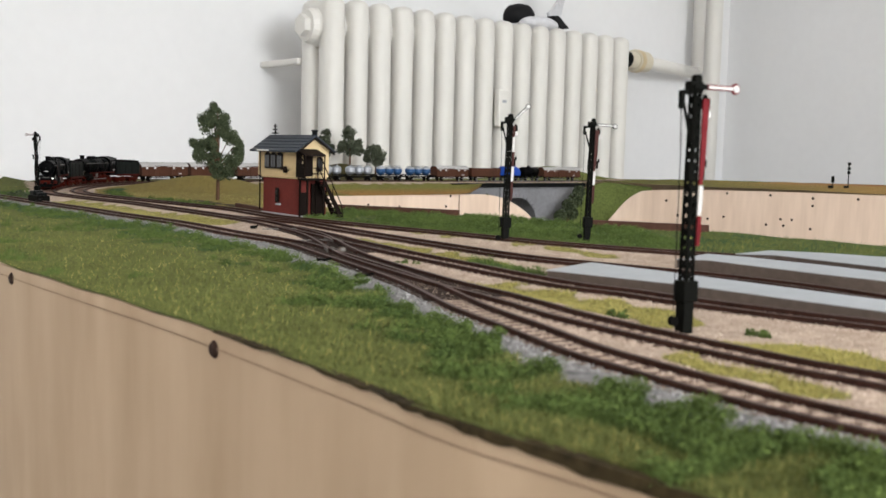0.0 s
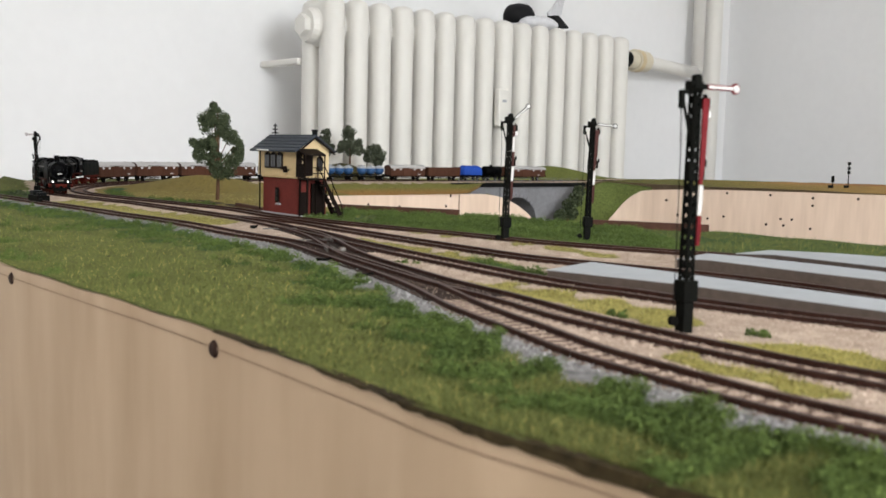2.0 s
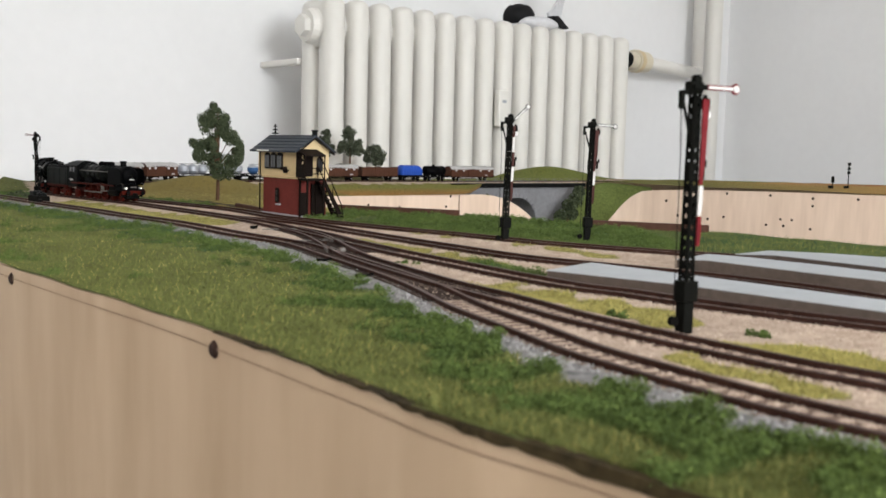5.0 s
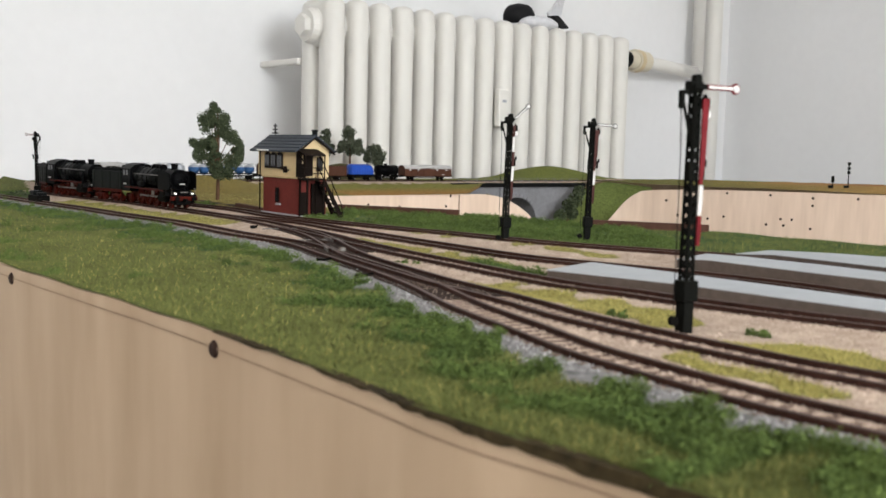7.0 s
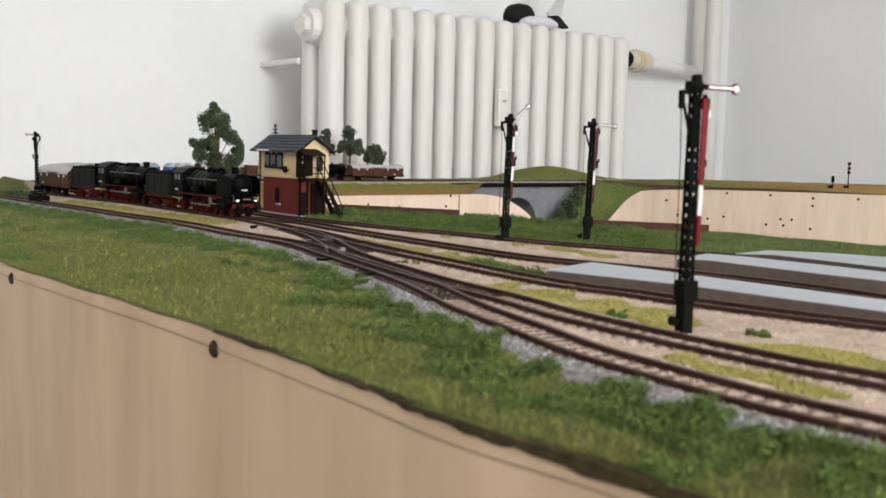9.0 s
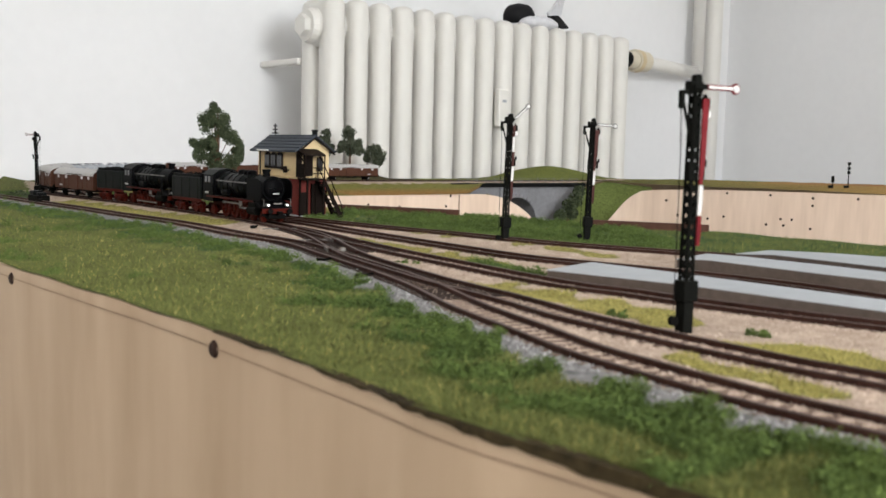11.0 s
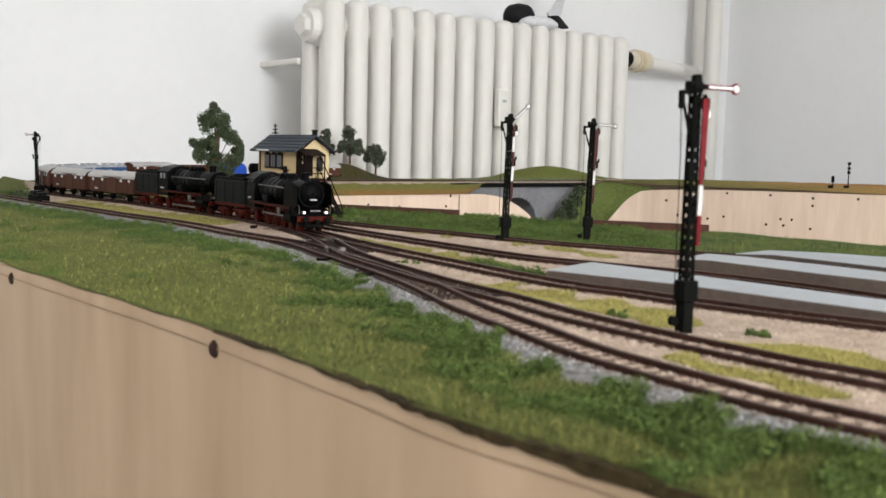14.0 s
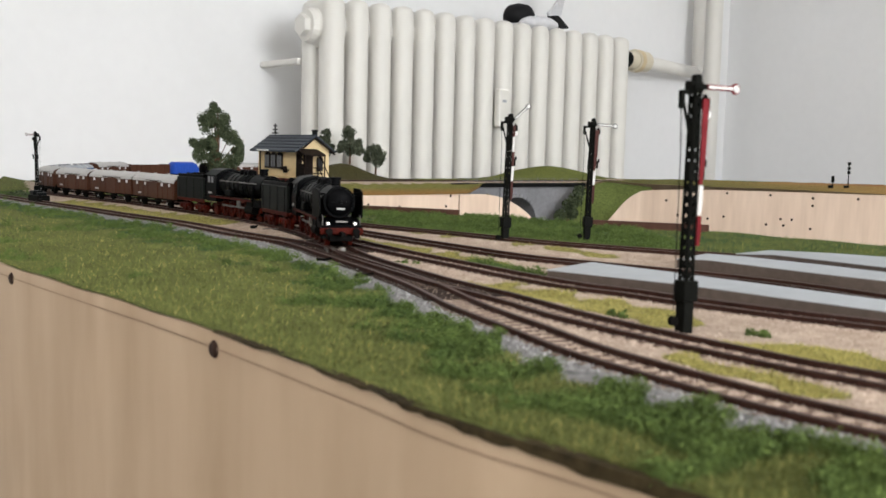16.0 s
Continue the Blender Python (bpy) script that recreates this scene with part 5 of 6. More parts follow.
def wheelset(parent, x, r, material, gauge=0.0118, spokes=0):
    """An axle with its two wheels, turning as one."""
    bm = B()
    cyl(bm, (0, -gauge / 2, 0), (0, gauge / 2, 0), 0.0007, seg=8)
    for sy in (-1, 1):
        y = sy * gauge / 2
        if spokes:
            for r0, r1, w in ((r, r * 0.84, 0.0011), (r * 0.26, 0.0005, 0.0014)):
                n = 24
                rings = [[(rr * math.cos(2 * math.pi * i / n), y + s * w, rr * math.sin(2 * math.pi * i / n)) for i in range(n)] for rr, s in ((r0, -1), (r0, 1), (r1, 1), (r1, -1))]
                vs = [[bm.verts.new(p) for p in ring] for ring in rings]
                for a in range(4):
                    for i in range(n):
                        bm.faces.new((vs[a][i], vs[a][(i + 1) % n], vs[(a + 1) % 4][(i + 1) % n], vs[(a + 1) % 4][i]))
            for i in range(spokes):
                u = 2 * math.pi * i / spokes
                cyl(bm, (r * 0.2 * math.cos(u), y, r * 0.2 * math.sin(u)), (r * 0.88 * math.cos(u), y, r * 0.88 * math.sin(u)), 0.00045, seg=5)
            box(bm, (-r * 0.5, y, 0), (r * 0.4, 0.0012, r * 0.9), 0.0003)
        else:
            cyl(bm, (0, y - 0.0011, 0), (0, y + 0.0011, 0), r, seg=20)
            cyl(bm, (0, y + sy * 0.0009, 0), (0, y + sy * 0.0015, 0), r * 0.6, r * 0.5, 14)
    ob = part("wheelset", bm, material, parent)
    ob.location = (x, 0, r)
    return ob, r


def buffers(parent, x, way, z=0.0085):
    for y in (-0.0068, 0.0068):
        bm = B()
        cyl(bm, (x, y, z), (x + way * 0.0030, y, z), 0.0009, seg=8)
        cyl(bm, (x + way * 0.0030, y, z), (x + way * 0.0036, y, z), 0.0019, 0.0018, 14)
        part("buffer", bm, UNDER, parent)
    bm = B()
    box(bm, (x + way * 0.0024, 0, z - 0.0012), (0.0052, 0.0022, 0.0022), 0.0003)
    part("coupler", bm, UNDER, parent)


def locomotive(front, rear, label, deflect, axles, lit):
    """A steam locomotive; front and rear give its stretch behind the train's head."""
    k_ = 1.07
    L = (rear - front) / k_
    t = thing("locomotive", Matrix.Diagonal((k_, k_, k_, 1)), label, "locomotive")
    x1, x0 = L / 2 - 0.004, -L / 2
    zb, rb = 0.0222, 0.0081
    wheels = []
    bm = B()
    box(bm, ((x0 + x1) / 2, 0, 0.0072), (L - 0.008, 0.0070, 0.0052), 0.0004)
    part("frame", bm, LOCORED, t, "red main frame")
    # boiler, smokebox and firebox
    bm = B()
    cyl(bm, (x0 + 0.030, 0, zb), (x1 - 0.026, 0, zb), rb * 1.02, rb * 0.97, 32)
    cyl(bm, (x0 + 0.017, 0, zb + 0.0003), (x0 + 0.031, 0, zb), rb * 1.08, rb * 1.03, 32)
    boiler = part("boiler", bm, GREYBLACK, t, smooth=True)
    for i in range(6):
        x = x0 + 0.030 + (x1 - x0 - 0.058) * i / 5
        bm = B()
        cyl(bm, (x - 0.0005, 0, zb), (x + 0.0005, 0, zb), rb * 1.045, seg=32)
        part("boiler_band", bm, BLACK, boiler)
    bm = B()
    cyl(bm, (x1 - 0.026, 0, zb), (x1 - 0.0065, 0, zb), rb * 1.0, seg=32)
    smoke = part("smokebox", bm, BLACK, t, smooth=False)
    bm = B()
    ball(bm, (0, 0, 0), 1.0, (0.0030, rb * 0.88, rb * 0.88), 24, 12)
    cyl(bm, (0.0020, 0, 0), (0.0040, 0, 0), 0.0011, 0.0006, 10)
    box(bm, (0.0028, 0, 0), (0.0006, 0.0085, 0.0007))
    door = part("smokebox_door", bm, BLACK, smoke)
    door.location = (x1 - 0.0066, 0, zb)
    bm = B()
    box(bm, (x1 - 0.0030, 0, zb - 0.0032), (0.0004, 0.0042, 0.0009))
    part("number_plate", bm, CARROOF, t, "pale plate with a plain bar")
    # domes, chimney and top pipes
    bm = B()
    cyl(bm, (x1 - 0.0175, 0, zb + rb * 0.9), (x1 - 0.0175, 0, 0.0338), 0.0026, 0.0024, 18)
    cyl(bm, (x1 - 0.0175, 0, 0.0332), (x1 - 0.0175, 0, 0.0345), 0.0029, seg=18)
    part("chimney", bm, BLACK, t)
    for f, s in ((0.36, 1.0), (0.54, 0.9), (0.70, 1.0)):
        x = x0 + 0.030 + (x1 - x0 - 0.056) * f
        bm = B()
        cyl(bm, (x, 0, zb + rb * 0.8), (x, 0, zb + rb + 0.0018), 0.0034 * s, 0.0032 * s, 18)
        ball(bm, (x, 0, zb + rb + 0.0017), 0.0032 * s, (1, 1, 0.5), 16, 8)
        part("dome", bm, BLACK, t)
    for sy in (-1, 1):
        bm = B()
        tube(bm, [(x0 + 0.020, sy * (rb + 0.0005), zb + 0.0028), (x1 - 0.012, sy * (rb + 0.0004), zb + 0.0026)], 0.0004, 6)
        part("handrail", bm, STEEL, t)
        bm = B()
        tube(bm, [(x1 - 0.016, sy * 0.0078, zb + 0.001), (x1 - 0.016, sy * 0.0092, zb - 0.004), (x1 - 0.015, sy * 0.0090, 0.0110)], 0.0011, 8)
        part("steam_pipe", bm, BLACK, t)
        bm = B()
        box(bm, ((x0 + x1) / 2 - 0.004, sy * 0.0085, 0.0140), (L - 0.024, 0.0044, 0.0008))
        part("running_board", bm, BLACK, t)
        bm = B()
        box(bm, ((x0 + x1) / 2 - 0.004, sy * 0.0105, 0.0134), (L - 0.026, 0.0005, 0.0013))
        part("valance", bm, LOCORED, t, "red running board edge")
        # cylinder and gear
        bm = B()
        cyl(bm, (x1 - 0.0235, sy * 0.0088, 0.0075), (x1 - 0.0110, sy * 0.0088, 0.0075), 0.0030, seg=18)
        box(bm, (x1 - 0.0172, sy * 0.0088, 0.0112), (0.0100, 0.0046, 0.0036), 0.0008)
        part("cylinder", bm, UNDER, t)
        bm = B()
        box(bm, (x1 - 0.0315, sy * 0.0094, 0.0082), (0.016, 0.0008, 0.0010))
        box(bm, (x1 - 0.0365, sy * 0.0098, 0.0112), (0.0050, 0.0010, 0.0040), 0.0003)
        part("valve_gear", bm, STEEL, t)
        bm = B()
        box(bm, (x1 - 0.0335, sy * 0.0088, 0.0118), (0.012, 0.0014, 0.0016), 0.0003)
        part("gear_bracket", bm, LOCORED, t)
        bm = B()
        box(bm, (x0 + 0.038, sy * 0.0085, 0.0168), (0.0110, 0.0036, 0.0048), 0.0010)
        part("air_tank", bm, BLACK, t)
    # cab
    bm = B()
    prism(bm, [(-0.0105, 0.0100), (0.0105, 0.0100), (0.0108, 0.0205), (0.0098, 0.0290), (0.0060, 0.0318), (0.0, 0.0328), (-0.0060, 0.0318), (-0.0098, 0.0290), (-0.0108, 0.0205)], "x", x0 + 0.0005, x0 + 0.0185)
    cab = part("cab", bm, BLACK, t)
    for sy in (-1, 1):
        for k in (0.0065, 0.0125):
            bm = B()
            box(bm, (x0 + k, sy * 0.0103, 0.0252), (0.0044, 0.0012, 0.0046), 0.0003)
            part("cab_window", bm, PANE, cab)
        bm = B()
        box(bm, (x0 + 0.008, sy * 0.01085, 0.0160), (0.0060, 0.0003, 0.0013))
        part("name_bar", bm, CARROOF, cab)
    bm = B()
    prism(bm, [(-0.0112, 0.0286), (-0.0062, 0.0322), (0.0, 0.0334), (0.0062, 0.0322), (0.0112, 0.0286), (0.0062, 0.0312), (0.0, 0.0324), (-0.0062, 0.0312)], "x", x0 - 0.0008, x0 + 0.0198)
    part("cab_roof", bm, GREYBLACK, cab)
    if deflect:
        for sy in (-1, 1):
            bm = B()
            out = [(x1 - 0.0240, 0.0142), (x1 - 0.0030, 0.0142), (x1 - 0.0016, 0.0170), (x1 - 0.0016, 0.0246), (x1 - 0.0034, 0.0276), (x1 - 0.0080, 0.0288), (x1 - 0.0240, 0.0288)]
            prism(bm, out, "y", sy * 0.0108 - 0.0003, sy * 0.0108 + 0.0003)
            part("smoke_deflector", bm, BLACK, t)
            bm = B()
            cyl(bm, (x1 - 0.010, sy * 0.0106, 0.0262), (x1 - 0.010, sy * 0.0070, 0.0262), 0.0004, seg=6)
            part("deflector_stay", bm, BLACK, t)
    # front apron, buffer beam, lamps
    bm = B()
    prism(bm, [(x1 - 0.0120, 0.0142), (x1 - 0.0005, 0.0108), (x1 + 0.0003, 0.0095), (x1 - 0.0120, 0.0095)], "y", -0.0104, 0.0104)
    part("front_apron", bm, BLACK, t)
    bm = B()
    box(bm, (x1, 0, 0.0080), (0.0016, 0.0220, 0.0032), 0.0005)
    part("buffer_beam", bm, LOCORED, t, "red buffer beam")
    buffers(t, x1 + 0.0006, 1, 0.0080)
    for sy in (-1, 1):
        bm = B()
        cyl(bm, (x1 - 0.0022, sy * 0.0068, 0.0118), (x1 + 0.0004, sy * 0.0068, 0.0118), 0.0009, seg=16)
        lamp = part("headlamp", bm, LAMPGLASS, t)
        bm = B()
        ball(bm, (x1 + 0.0004, sy * 0.0068, 0.0118), 0.0005, (0.5, 1, 1), 14, 8)
        part("lamp_glass", bm, LAMPGLOW if lit else LAMPGLASS, lamp)
        bm = B()
        tube(bm, [(x1 - 0.0008, sy * 0.0095, 0.0095), (x1 - 0.0008, sy * 0.0095, 0.0155), (x1 - 0.004, sy * 0.0095, 0.0160)], 0.00025, 5)
        part("grab_rail", bm, STEEL, t)
        bm = B()
        box(bm, (x1 - 0.0030, sy * 0.0085, 0.0045), (0.0040, 0.0030, 0.0006))
        box(bm, (x1 - 0.0030, sy * 0.0085, 0.0062), (0.0008, 0.0026, 0.0030))
        part("front_step", bm, UNDER, t)
    bm = B()
    box(bm, (x1 + 0.0003, 0, 0.0128), (0.0003, 0.0060, 0.0008))
    part("front_bar", bm, STEEL, t, "pale bars between the lamps")
    bm = B()
    box(bm, (x1 - 0.006, 0, 0.0042), (0.010, 0.012, 0.003), 0.0006)
    part("pilot_frame", bm, UNDER, t)
    # wheels and coupling rods
    rd = 0.0070 if axles == 3 else 0.0058
    mid = x0 + L * 0.46
    gap = 2 * rd + 0.0011
    xs = [mid + (i - (axles - 1) / 2) * gap for i in range(axles)]
    for x in xs:
        wheels.append(wheelset(t, x, rd, LOCORED, spokes=14))
    for x in ([x1 - 0.0235, x1 - 0.0095] if axles == 3 else [x1 - 0.0095]) + [x0 + 0.010]:
        wheels.append(wheelset(t, x, 0.0038, LOCORED))
    rods = []
    for sy in (-1, 1):
        bm = B()
        box(bm, (0, sy * 0.0084, 0), (xs[-1] - xs[0] + 0.002, 0.0007, 0.0011), 0.0002)
        for x in xs:
            cyl(bm, (x - mid, sy * 0.0078, 0), (x - mid, sy * 0.0090, 0), 0.0009, seg=10)
        rod = part("coupling_rod", bm, STEEL, t)
        rods.append((rod, mid, rd, 0.0 if sy < 0 else math.pi / 2))
    TRAIN.append((t, (front + rear) / 2, L * 0.45, [(w, r * k_) for w, r in wheels]))
    RODS.extend(rods)
    return t


RODS = []


def tender(front, rear, label, plate=True):
    k_ = 1.05
    L = (rear - front) / k_
    t = thing("tender", Matrix.Diagonal((k_, k_, k_, 1)), label, "tender", "tenders")
    bm = B()
    box(bm, (0, 0, 0.0185), (L - 0.003, 0.0212, 0.0160), 0.0007)
    body = part("body", bm, TENDERGREY, t)
    for sy in (-1, 1):
        for k in range(4):
            bm = B()
            box(bm, (-L / 2 + 0.006 + k * (L - 0.012) / 3, sy * 0.0108, 0.0185), (0.0006, 0.0004, 0.0150))
            part("rib", bm, TENDERGREY, body)
        bm = B()
        box(bm, (0, sy * 0.0092, 0.0275), (L - 0.006, 0.0014, 0.0024), 0.0003)
        part("coal_board", bm, BLACK, t)
        bm = B()
        box(bm, (0, sy * 0.0098, 0.0095), (L - 0.004, 0.0010, 0.0024), 0.0003)
        part("frame_side", bm, LOCORED, t, "red tender frame")
        for x in (-L * 0.27, L * 0.27):
            bm = B()
            box(bm, (x, sy * 0.0086, 0.0052), (0.0165, 0.0012, 0.0030), 0.0005)
            for d in (-0.0048, 0.0048):
                box(bm, (x + d, sy * 0.0094, 0.0042), (0.0028, 0.0014, 0.0030), 0.0004)
            part("bogie_side", bm, LOCORED, t)
    r2 = np.random.default_rng(int(front * 1000) + 5)
    bm = B()
    for i in range(90):
        m = Matrix.Translation((r2.uniform(-L * 0.40, L * 0.42), r2.uniform(-0.0078, 0.0078), 0.0268 + r2.uniform(0, 0.0018))) @ Euler(r2.uniform(0, 6, 3)).to_matrix().to_4x4()
        bmesh.ops.create_icosphere(bm, subdivisions=1, radius=0.0014, matrix=m)
    part("coal", bm, UNDER, t, "heap of black coal")
    bm = B()
    box(bm, (L / 2 - 0.0010, 0, 0.0225), (0.0010, 0.0190, 0.0190), 0.0004)
    part("front_plate", bm, BLACK, t)
    buffers(t, -L / 2 + 0.0010, -1)
    wheels = [wheelset(t, x + d, 0.0036, LOCORED) for x in (-L * 0.27, L * 0.27) for d in (-0.0048, 0.0048)]
    TRAIN.append((t, (front + rear) / 2, L * 0.54, wheels))


def chassis(t, L, axle=0.30):
    bm = B()
    box(bm, (0, 0, 0.0072), (L - 0.006, 0.0150, 0.0018), 0.0003)
    part("underframe", bm, UNDER, t)
    for sy in (-1, 1):
        for x in (-L * axle, L * axle):
            bm = B()
            prism(bm, [(x - 0.0040, 0.0070), (x + 0.0040, 0.0070), (x + 0.0014, 0.0026), (x - 0.0014, 0.0026)], "y", sy * 0.0082 - 0.0004, sy * 0.0082 + 0.0004)
            box(bm, (x, sy * 0.0088, 0.0036), (0.0026, 0.0014, 0.0024), 0.0003)
            part("axle_guard", bm, UNDER, t)
            bm = B()
            box(bm, (x, sy * 0.0097, 0.0037), (0.0015, 0.0004, 0.0012))
            part("axle_box", bm, CARROOF, t)
        bm = B()
        box(bm, (0, sy * 0.0080, 0.0048), (L * 0.36, 0.0007, 0.0010))
        part("step_board", bm, UNDER, t)
    buffers(t, L / 2 - 0.0032, 1, 0.0082), buffers(t, -L / 2 + 0.0032, -1, 0.0082)
    return [wheelset(t, x, 0.0037, UNDER) for x in (-L * axle, L * axle)]


def roof_shape(w, z0, z1, n=9):
    return [(w * math.cos(u), z0 + (z1 - z0) * math.sin(u)) for u in np.linspace(0, math.pi, n)]


def van(front, rear, label, windows=True, ztop=0.0275):
    """A covered van with an arched roof, plank sides and a sliding door."""
    L = rear - front
    t = thing("covered_wagon", Matrix.Identity(4), label, "wagon", "brown wagons")
    wheels = chassis(t, L)
    B0, B1 = -L / 2 + 0.0034, L / 2 - 0.0034
    bm = B()
    prism(bm, [(-0.0104, 0.0078), (0.0104, 0.0078), (0.0104, 0.0218)] + roof_shape(0.0104, 0.0218, ztop - 0.0007) + [(-0.0104, 0.0218)], "x", B0, B1)
    bmesh.ops.remove_doubles(bm, verts=bm.verts[:], dist=1e-6)
    body = part("body", bm, CARBROWN, t)
    for k in range(17):
        x = B0 + 0.002 + (B1 - B0 - 0.004) * k / 16
        for sy in (-1, 1):
            if k % 2 == 0:
                bm = B()
                box(bm, (x, sy * 0.0106, 0.0148), (0.0007, 0.0005, 0.0138))
                part("stanchion", bm, CARBROWN, body)
    bm = B()
    out = roof_shape(0.0112, 0.0212, ztop)
    inn = roof_shape(0.0106, 0.0210, ztop - 0.0008)[::-1]
    prism(bm, out + inn, "x", B0 - 0.0010, B1 + 0.0010)
    roof = part("roof", bm, CARROOF, t, "light grey arched roof")
    for k in range(3):
        bm = B()
        cyl(bm, (B0 + (B1 - B0) * (k + 0.5) / 3, 0.004, ztop - 0.0010), (B0 + (B1 - B0) * (k + 0.5) / 3, 0.004, ztop + 0.0006), 0.0010, 0.0012, 8)
        part("roof_vent", bm, CARROOF, roof)
    for sy in (-1, 1):
        bm = B()
        box(bm, (0.004, sy * 0.01085, 0.0146), (0.0150, 0.0007, 0.0142), 0.0002)
        door = part("door", bm, CARBROWN, t)
        bm = B()
        box(bm, (0.004, sy * 0.0113, 0.0222), (0.034, 0.0004, 0.0006))
        part("door_rail", bm, UNDER, door)
        if windows:
            for x in (-L * 0.36, -L * 0.17, L * 0.21, L * 0.37):
                bm = B()
                box(bm, (x, sy * 0.0107, 0.0192), (0.0036, 0.0005, 0.0026), 0.0002)
                part("vent_flap", bm, GREYFAB, t, "pale ventilation flap")
        bm = B()
        box(bm, (-L * 0.30, sy * 0.0107, 0.0108), (0.0060, 0.0004, 0.0016))
        part("lettering_bar", bm, CARROOF, t)
    TRAIN.append((t, (front + rear) / 2, L * 0.6, wheels))


def open_wagon(front, rear, label):
    L = rear - front
    t = thing("open_wagon", Matrix.Identity(4), label, "wagon", "brown wagons")
    wheels = chassis(t, L)
    for sy in (-1, 1):
        bm = B()
        box(bm, (0, sy * 0.0100, 0.0158), (L - 0.0068, 0.0008, 0.0155))
        side = part("side_wall", bm, CARBROWN, t)
        for k in range(9):
            bm = B()
            box(bm, (-L / 2 + 0.005 + (L - 0.010) * k / 8, sy * 0.0106, 0.0158), (0.0008, 0.0006, 0.0150))
            part("stanchion", bm, CARBROWN, side)
    for sx in (-1, 1):
        bm = B()
        box(bm, (sx * (L / 2 - 0.0038), 0, 0.0162), (0.0008, 0.0205, 0.0165))
        part("end_wall", bm, CARBROWN, t)
    bm = B()
    box(bm, (0, 0, 0.0088), (L - 0.008, 0.0195, 0.0012))
    part("wagon_floor", bm, UNDER, t)
    bm = B()
    box(bm, (0, 0, 0.0200), (L - 0.010, 0.0190, 0.0060), 0.0015)
    part("load", bm, CARBROWN, t, "brown load up to the rim")
    TRAIN.append((t, (front + rear) / 2, L * 0.6, wheels))


def silo_wagon(front, rear, label, paint):
    L = rear - front
    t = thing("silo_wagon", Matrix.Identity(4), label, "wagon", "silo wagons")
    wheels = chassis(t, L)
    for k in (-1, 0, 1):
        x = k * L * 0.285
        bm = B()
        cyl(bm, (x, 0, 0.0088), (x, 0, 0.0150), 0.0030, 0.0088, 20)
        cyl(bm, (x, 0, 0.0150), (x, 0, 0.0205), 0.0086, seg=20)
        silo = part("silo", bm, paint, t, smooth=False)
        bm = B()
        ball(bm, (x, 0, 0.0204), 0.0086, (1, 1, 0.55), 20, 10)
        part("silo_top", bm, SILVER, silo, "pale rounded silo top")
        bm = B()
        cyl(bm, (x, 0, 0.0245), (x, 0, 0.0262), 0.0022, seg=12)
        part("hatch", bm, SILVER, silo)
    for sy in (-1, 1):
        bm = B()
        box(bm, (0, sy * 0.0095, 0.0105), (L - 0.008, 0.0008, 0.0016))
        part("side_beam", bm, UNDER, t)
    bm = B()
    box(bm, (0, 0, 0.0258), (L - 0.014, 0.0030, 0.0005))
    part("catwalk", bm, UNDER, t)
    TRAIN.append((t, (front + rear) / 2, L * 0.6, wheels))


def tarp_wagon(front, rear, label):
    L = rear - front
    t = thing("tarpaulin_wagon", Matrix.Identity(4), label, "wagon")
    wheels = chassis(t, L, 0.28)
    bm = B()
    box(bm, (0, 0, 0.0092), (L - 0.007, 0.0200, 0.0024), 0.0003)
    part("deck", bm, UNDER, t)
    bm = B()
    n, m = 26, 13
    rows = []
    for i in range(n + 1):
        u = i / n
        x = (-0.5 + u) * (L - 0.010)
        end = min(1.0, 9 * u, 9 * (1 - u)) ** 0.6
        row = []
        for j in range(m):
            a = math.pi * j / (m - 1)
            w = 0.0108 + 0.0006 * math.sin(i * 2.1 + j)
            row.append(bm.verts.new((x, w * math.copysign(abs(math.cos(a)) ** 0.5, math.cos(a)), 0.0104 + (0.0172 + 0.0006 * math.sin(i * 1.7)) * math.sin(a) ** 0.55 * (0.72 + 0.28 * end))))
        rows.append(row)
    for a, b in zip(rows, rows[1:]):
        for j in range(m - 1):
            bm.faces.new((a[j], a[j + 1], b[j + 1], b[j]))
    bm.faces.new(rows[0]), bm.faces.new(rows[-1][::-1])
    bmesh.ops.recalc_face_normals(bm, faces=bm.faces[:])
    part("tarpaulin", bm, TARP, t, "wrinkled blue tarpaulin", smooth=True)
    TRAIN.append((t, (front + rear) / 2, L * 0.6, wheels))


def tank_wagon(front, rear, label):
    L = rear - front
    t = thing("tank_wagon", Matrix.Identity(4), label, "wagon")
    wheels = chassis(t, L, 0.28)
    bm = B()
    cyl(bm, (-L / 2 + 0.008, 0, 0.0182), (L / 2 - 0.008, 0, 0.0182), 0.0088, seg=24)
    for sx in (-1, 1):
        ball(bm, (sx * (L / 2 - 0.008), 0, 0.0182), 0.0088, (0.3, 1, 1), 24, 10)
    part("tank", bm, BLACK, t, smooth=True)
    bm = B()
    cyl(bm, (0.002, 0, 0.026), (0.002, 0, 0.0296), 0.0030, 0.0028, 16)
    part("dome", bm, BLACK, t)
    for x in (-L * 0.3, 0, L * 0.3):
        bm = B()
        cyl(bm, (x - 0.0006, 0, 0.0182), (x + 0.0006, 0, 0.0182), 0.0090, seg=24)
        part("tank_band", bm, UNDER, t)
        bm = B()
        box(bm, (x, 0, 0.0090), (0.0030, 0.0160, 0.0040), 0.0004)
        part("saddle", bm, UNDER, t)
    TRAIN.append((t, (front + rear) / 2, L * 0.6, wheels))


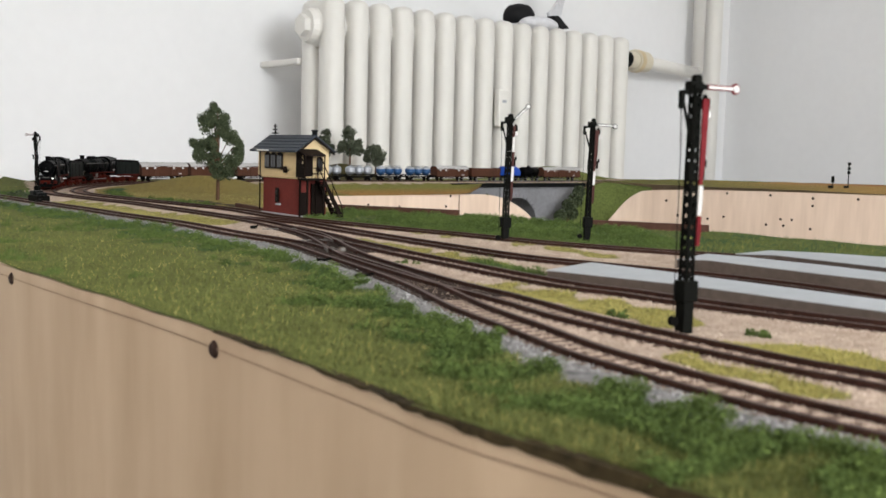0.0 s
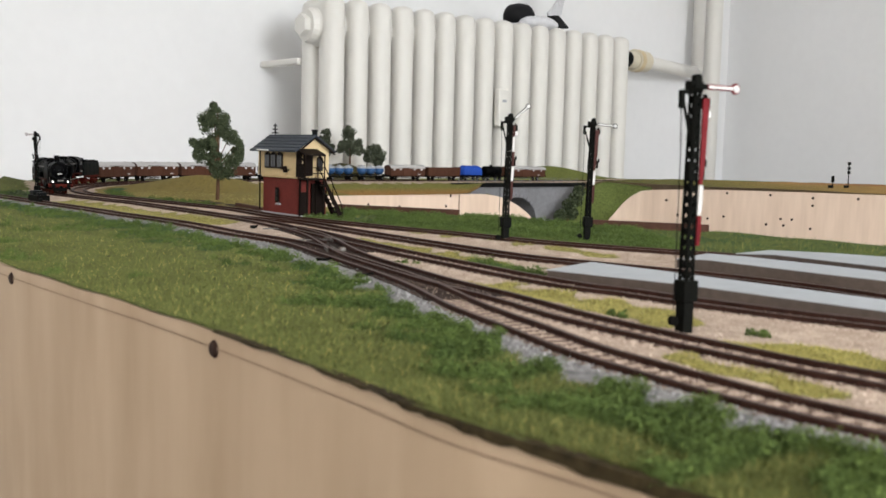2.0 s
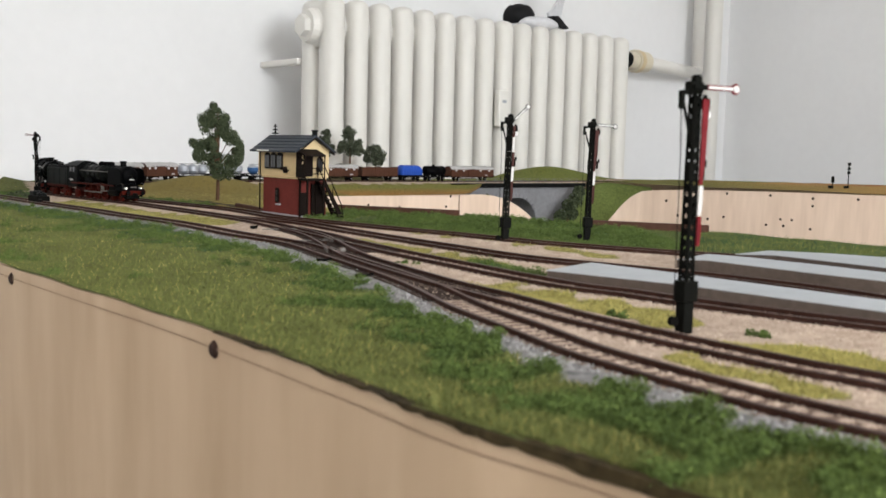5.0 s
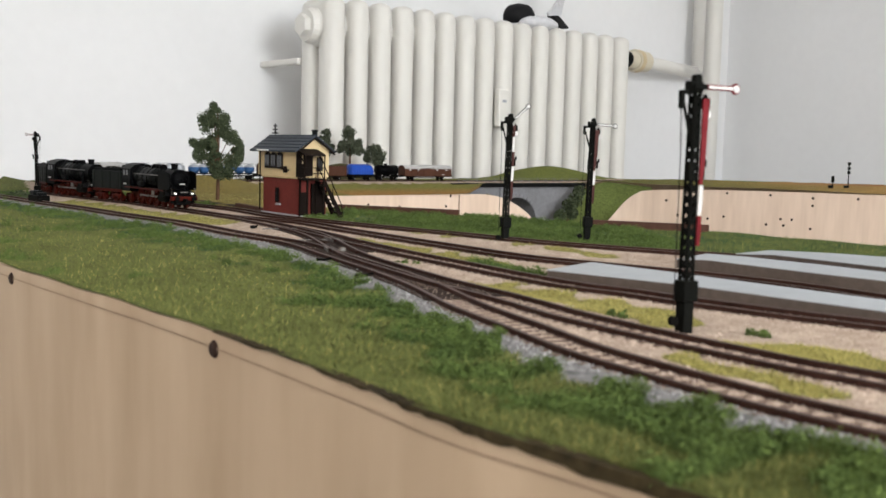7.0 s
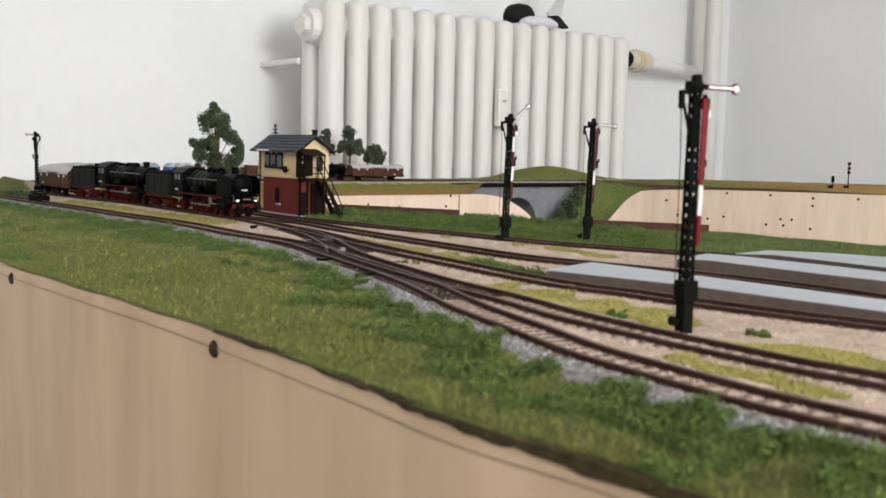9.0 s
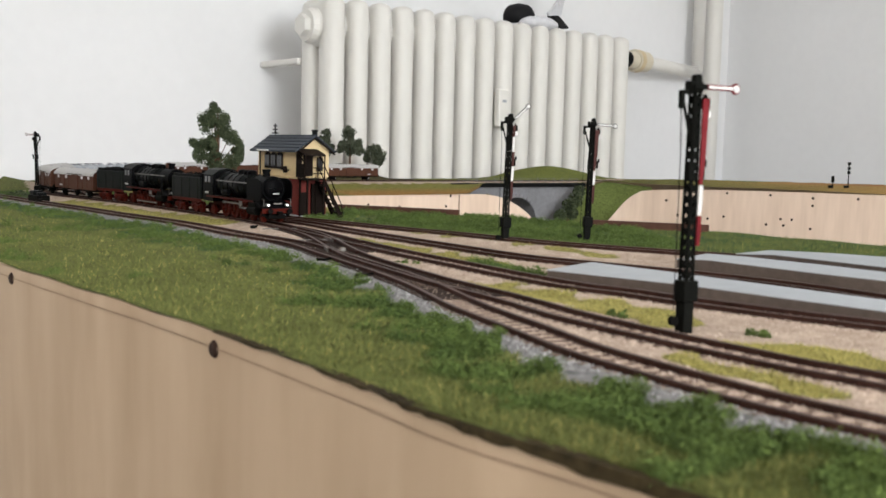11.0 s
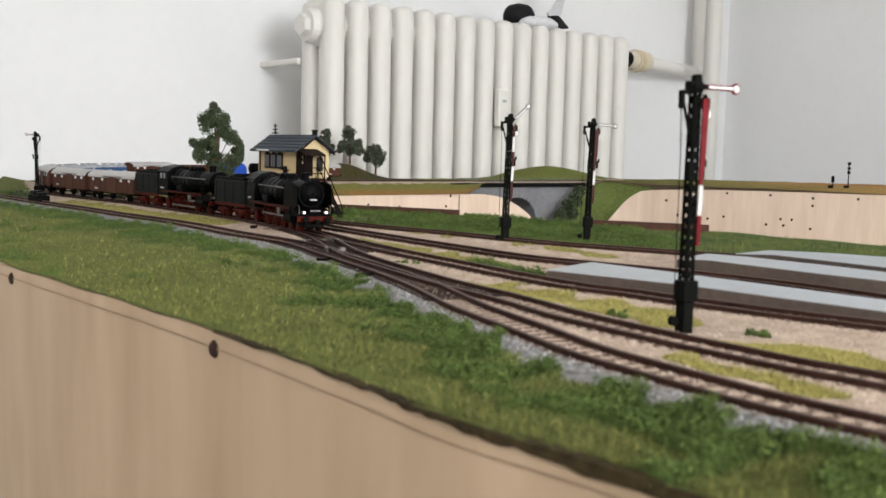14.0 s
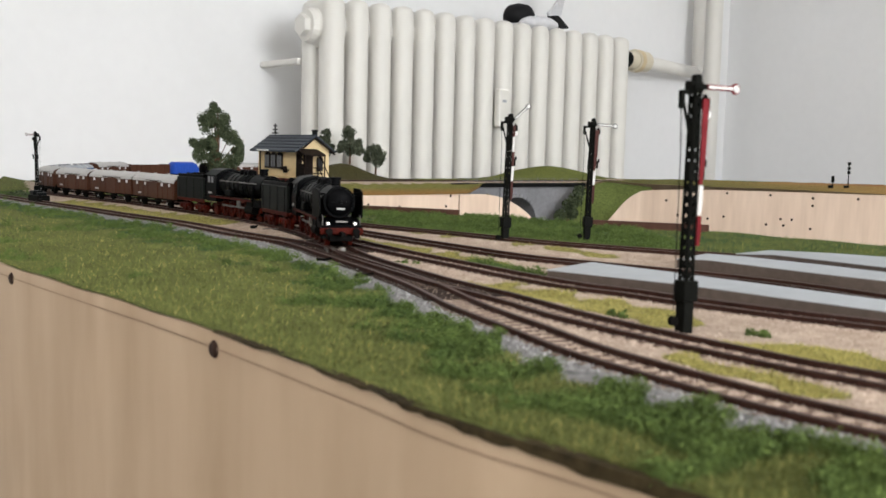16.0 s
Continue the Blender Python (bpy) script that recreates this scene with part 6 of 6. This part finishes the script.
locomotive(-0.006, 0.1070, "black steam locomotive with smoke deflectors and lit lamps", True, 3, True)
tender(0.1080, 0.1655, "black tender with red frame behind the locomotive")
locomotive(0.1665, 0.2700, "black steam locomotive with red wheels, unlit", False, 4, False)
tender(0.2710, 0.3240, "short black tender with red frame")
BROWN = "oxide red covered wagon with light grey roof"
for f_, r_ in ((0.3270, 0.4215), (0.4230, 0.5080), (0.5095, 0.5860), (0.5875, 0.6540)):
    van(f_, r_, BROWN)
silo_wagon(0.6555, 0.7190, "silver silo wagon with three rounded silos", SILVER)
silo_wagon(0.7200, 0.7835, "silver silo wagon with three rounded silos", SILVER)
silo_wagon(0.7845, 0.8480, "blue silo wagon with pale rounded tops", SILOBLUE)
silo_wagon(0.8490, 0.9135, "blue silo wagon with pale rounded tops", SILOBLUE)
van(0.9155, 0.9980, BROWN)
open_wagon(0.9995, 1.0830, "oxide red open wagon with a brown load")
tarp_wagon(1.0850, 1.1400, "wagon under a bright blue tarpaulin")
tank_wagon(1.1420, 1.1990, "black tank wagon with a small dome")
van(1.2010, 1.3160, BROWN + " at the train's end")


# ---- moving train ----
HEAD = [(0.0, 1.8444), (0.5, 1.8734), (1.0, 1.9014), (1.5, 1.9264), (2.0, 1.9494), (2.5, 1.9704), (3.0, 1.9914), (3.5, 2.0174), (4.0, 2.0434), (5.2, 2.1064),
        (6.5, 2.1744), (7.0, 2.2044), (7.5, 2.2344), (8.0, 2.2634), (8.5, 2.2924), (9.0, 2.3164), (10.0, 2.3494), (11.0, 2.3714), (11.5, 2.3784), (12.0, 2.3849),
        (12.5, 2.3954), (13.0, 2.4114), (13.5, 2.4314), (14.0, 2.4504), (14.5, 2.4724), (15.0, 2.4964), (15.5, 2.5214), (16.0, 2.5404)]


def head(t):
    """The train's front along the main line: a smooth curve through HEAD."""
    T, Sx = np.array([h[0] for h in HEAD]), np.array([h[1] for h in HEAD])
    g = np.gradient(Sx, T)
    i = int(np.clip(np.searchsorted(T, t) - 1, 0, len(T) - 2))
    d = T[i + 1] - T[i]
    u = (t - T[i]) / d
    return (2 * u ** 3 - 3 * u ** 2 + 1) * Sx[i] + (u ** 3 - 2 * u ** 2 + u) * d * g[i] + (3 * u ** 2 - 2 * u ** 3) * Sx[i + 1] + (u ** 3 - u ** 2) * d * g[i + 1]


TIMES = [round(0.4 * i, 3) for i in range(41)]


def on_track(s, base):
    """The pose of a vehicle whose middle is at s, standing on two pivots base apart."""
    a, b = MAIN.at(s + base / 2), MAIN.at(s - base / 2)
    m = (a + b) / 2
    return pose(m[0], m[1], 0, 0, 0, math.degrees(math.atan2(a[1] - b[1], a[0] - b[0])))


def motions():
    for ob, behind, base, wheels in TRAIN:
        walk(ob, [(t, on_track(head(t) - behind, base)) for t in TIMES])
        for w, r in wheels:
            home = w.location.copy()
            rows, t = [], 0.0
            n = max(2, int((head(16.0) - head(0.0)) / r / radians(70)) + 2)
            ts = np.linspace(0, 16, 641)
            tr = np.array([head(x) - head(0.0) for x in ts])
            for k in range(n + 1):
                tt = 16.0 * k / n if k in (0, n) else float(np.interp(tr[-1] * k / n, tr, ts))
                rows.append((tt, Matrix.Translation(home) @ Matrix.Rotation((head(tt) - head(0.0)) / r, 4, "Y")))
            walk(w, rows)
    for rod, mid, r, turn in RODS:
        n = int((head(16.0) - head(0.0)) / r / radians(45)) + 2
        ts = np.linspace(0, 16, 641)
        tr = np.array([head(x) - head(0.0) for x in ts])
        rows = []
        for k in range(n + 1):
            tt = 16.0 * k / n if k in (0, n) else float(np.interp(tr[-1] * k / n, tr, ts))
            a = (head(tt) - head(0.0)) / r + turn
            rows.append((tt, pose(mid + 0.5 * r * math.sin(a), 0, r + 0.5 * r * math.cos(a))))
        walk(rod, rows)


motions()
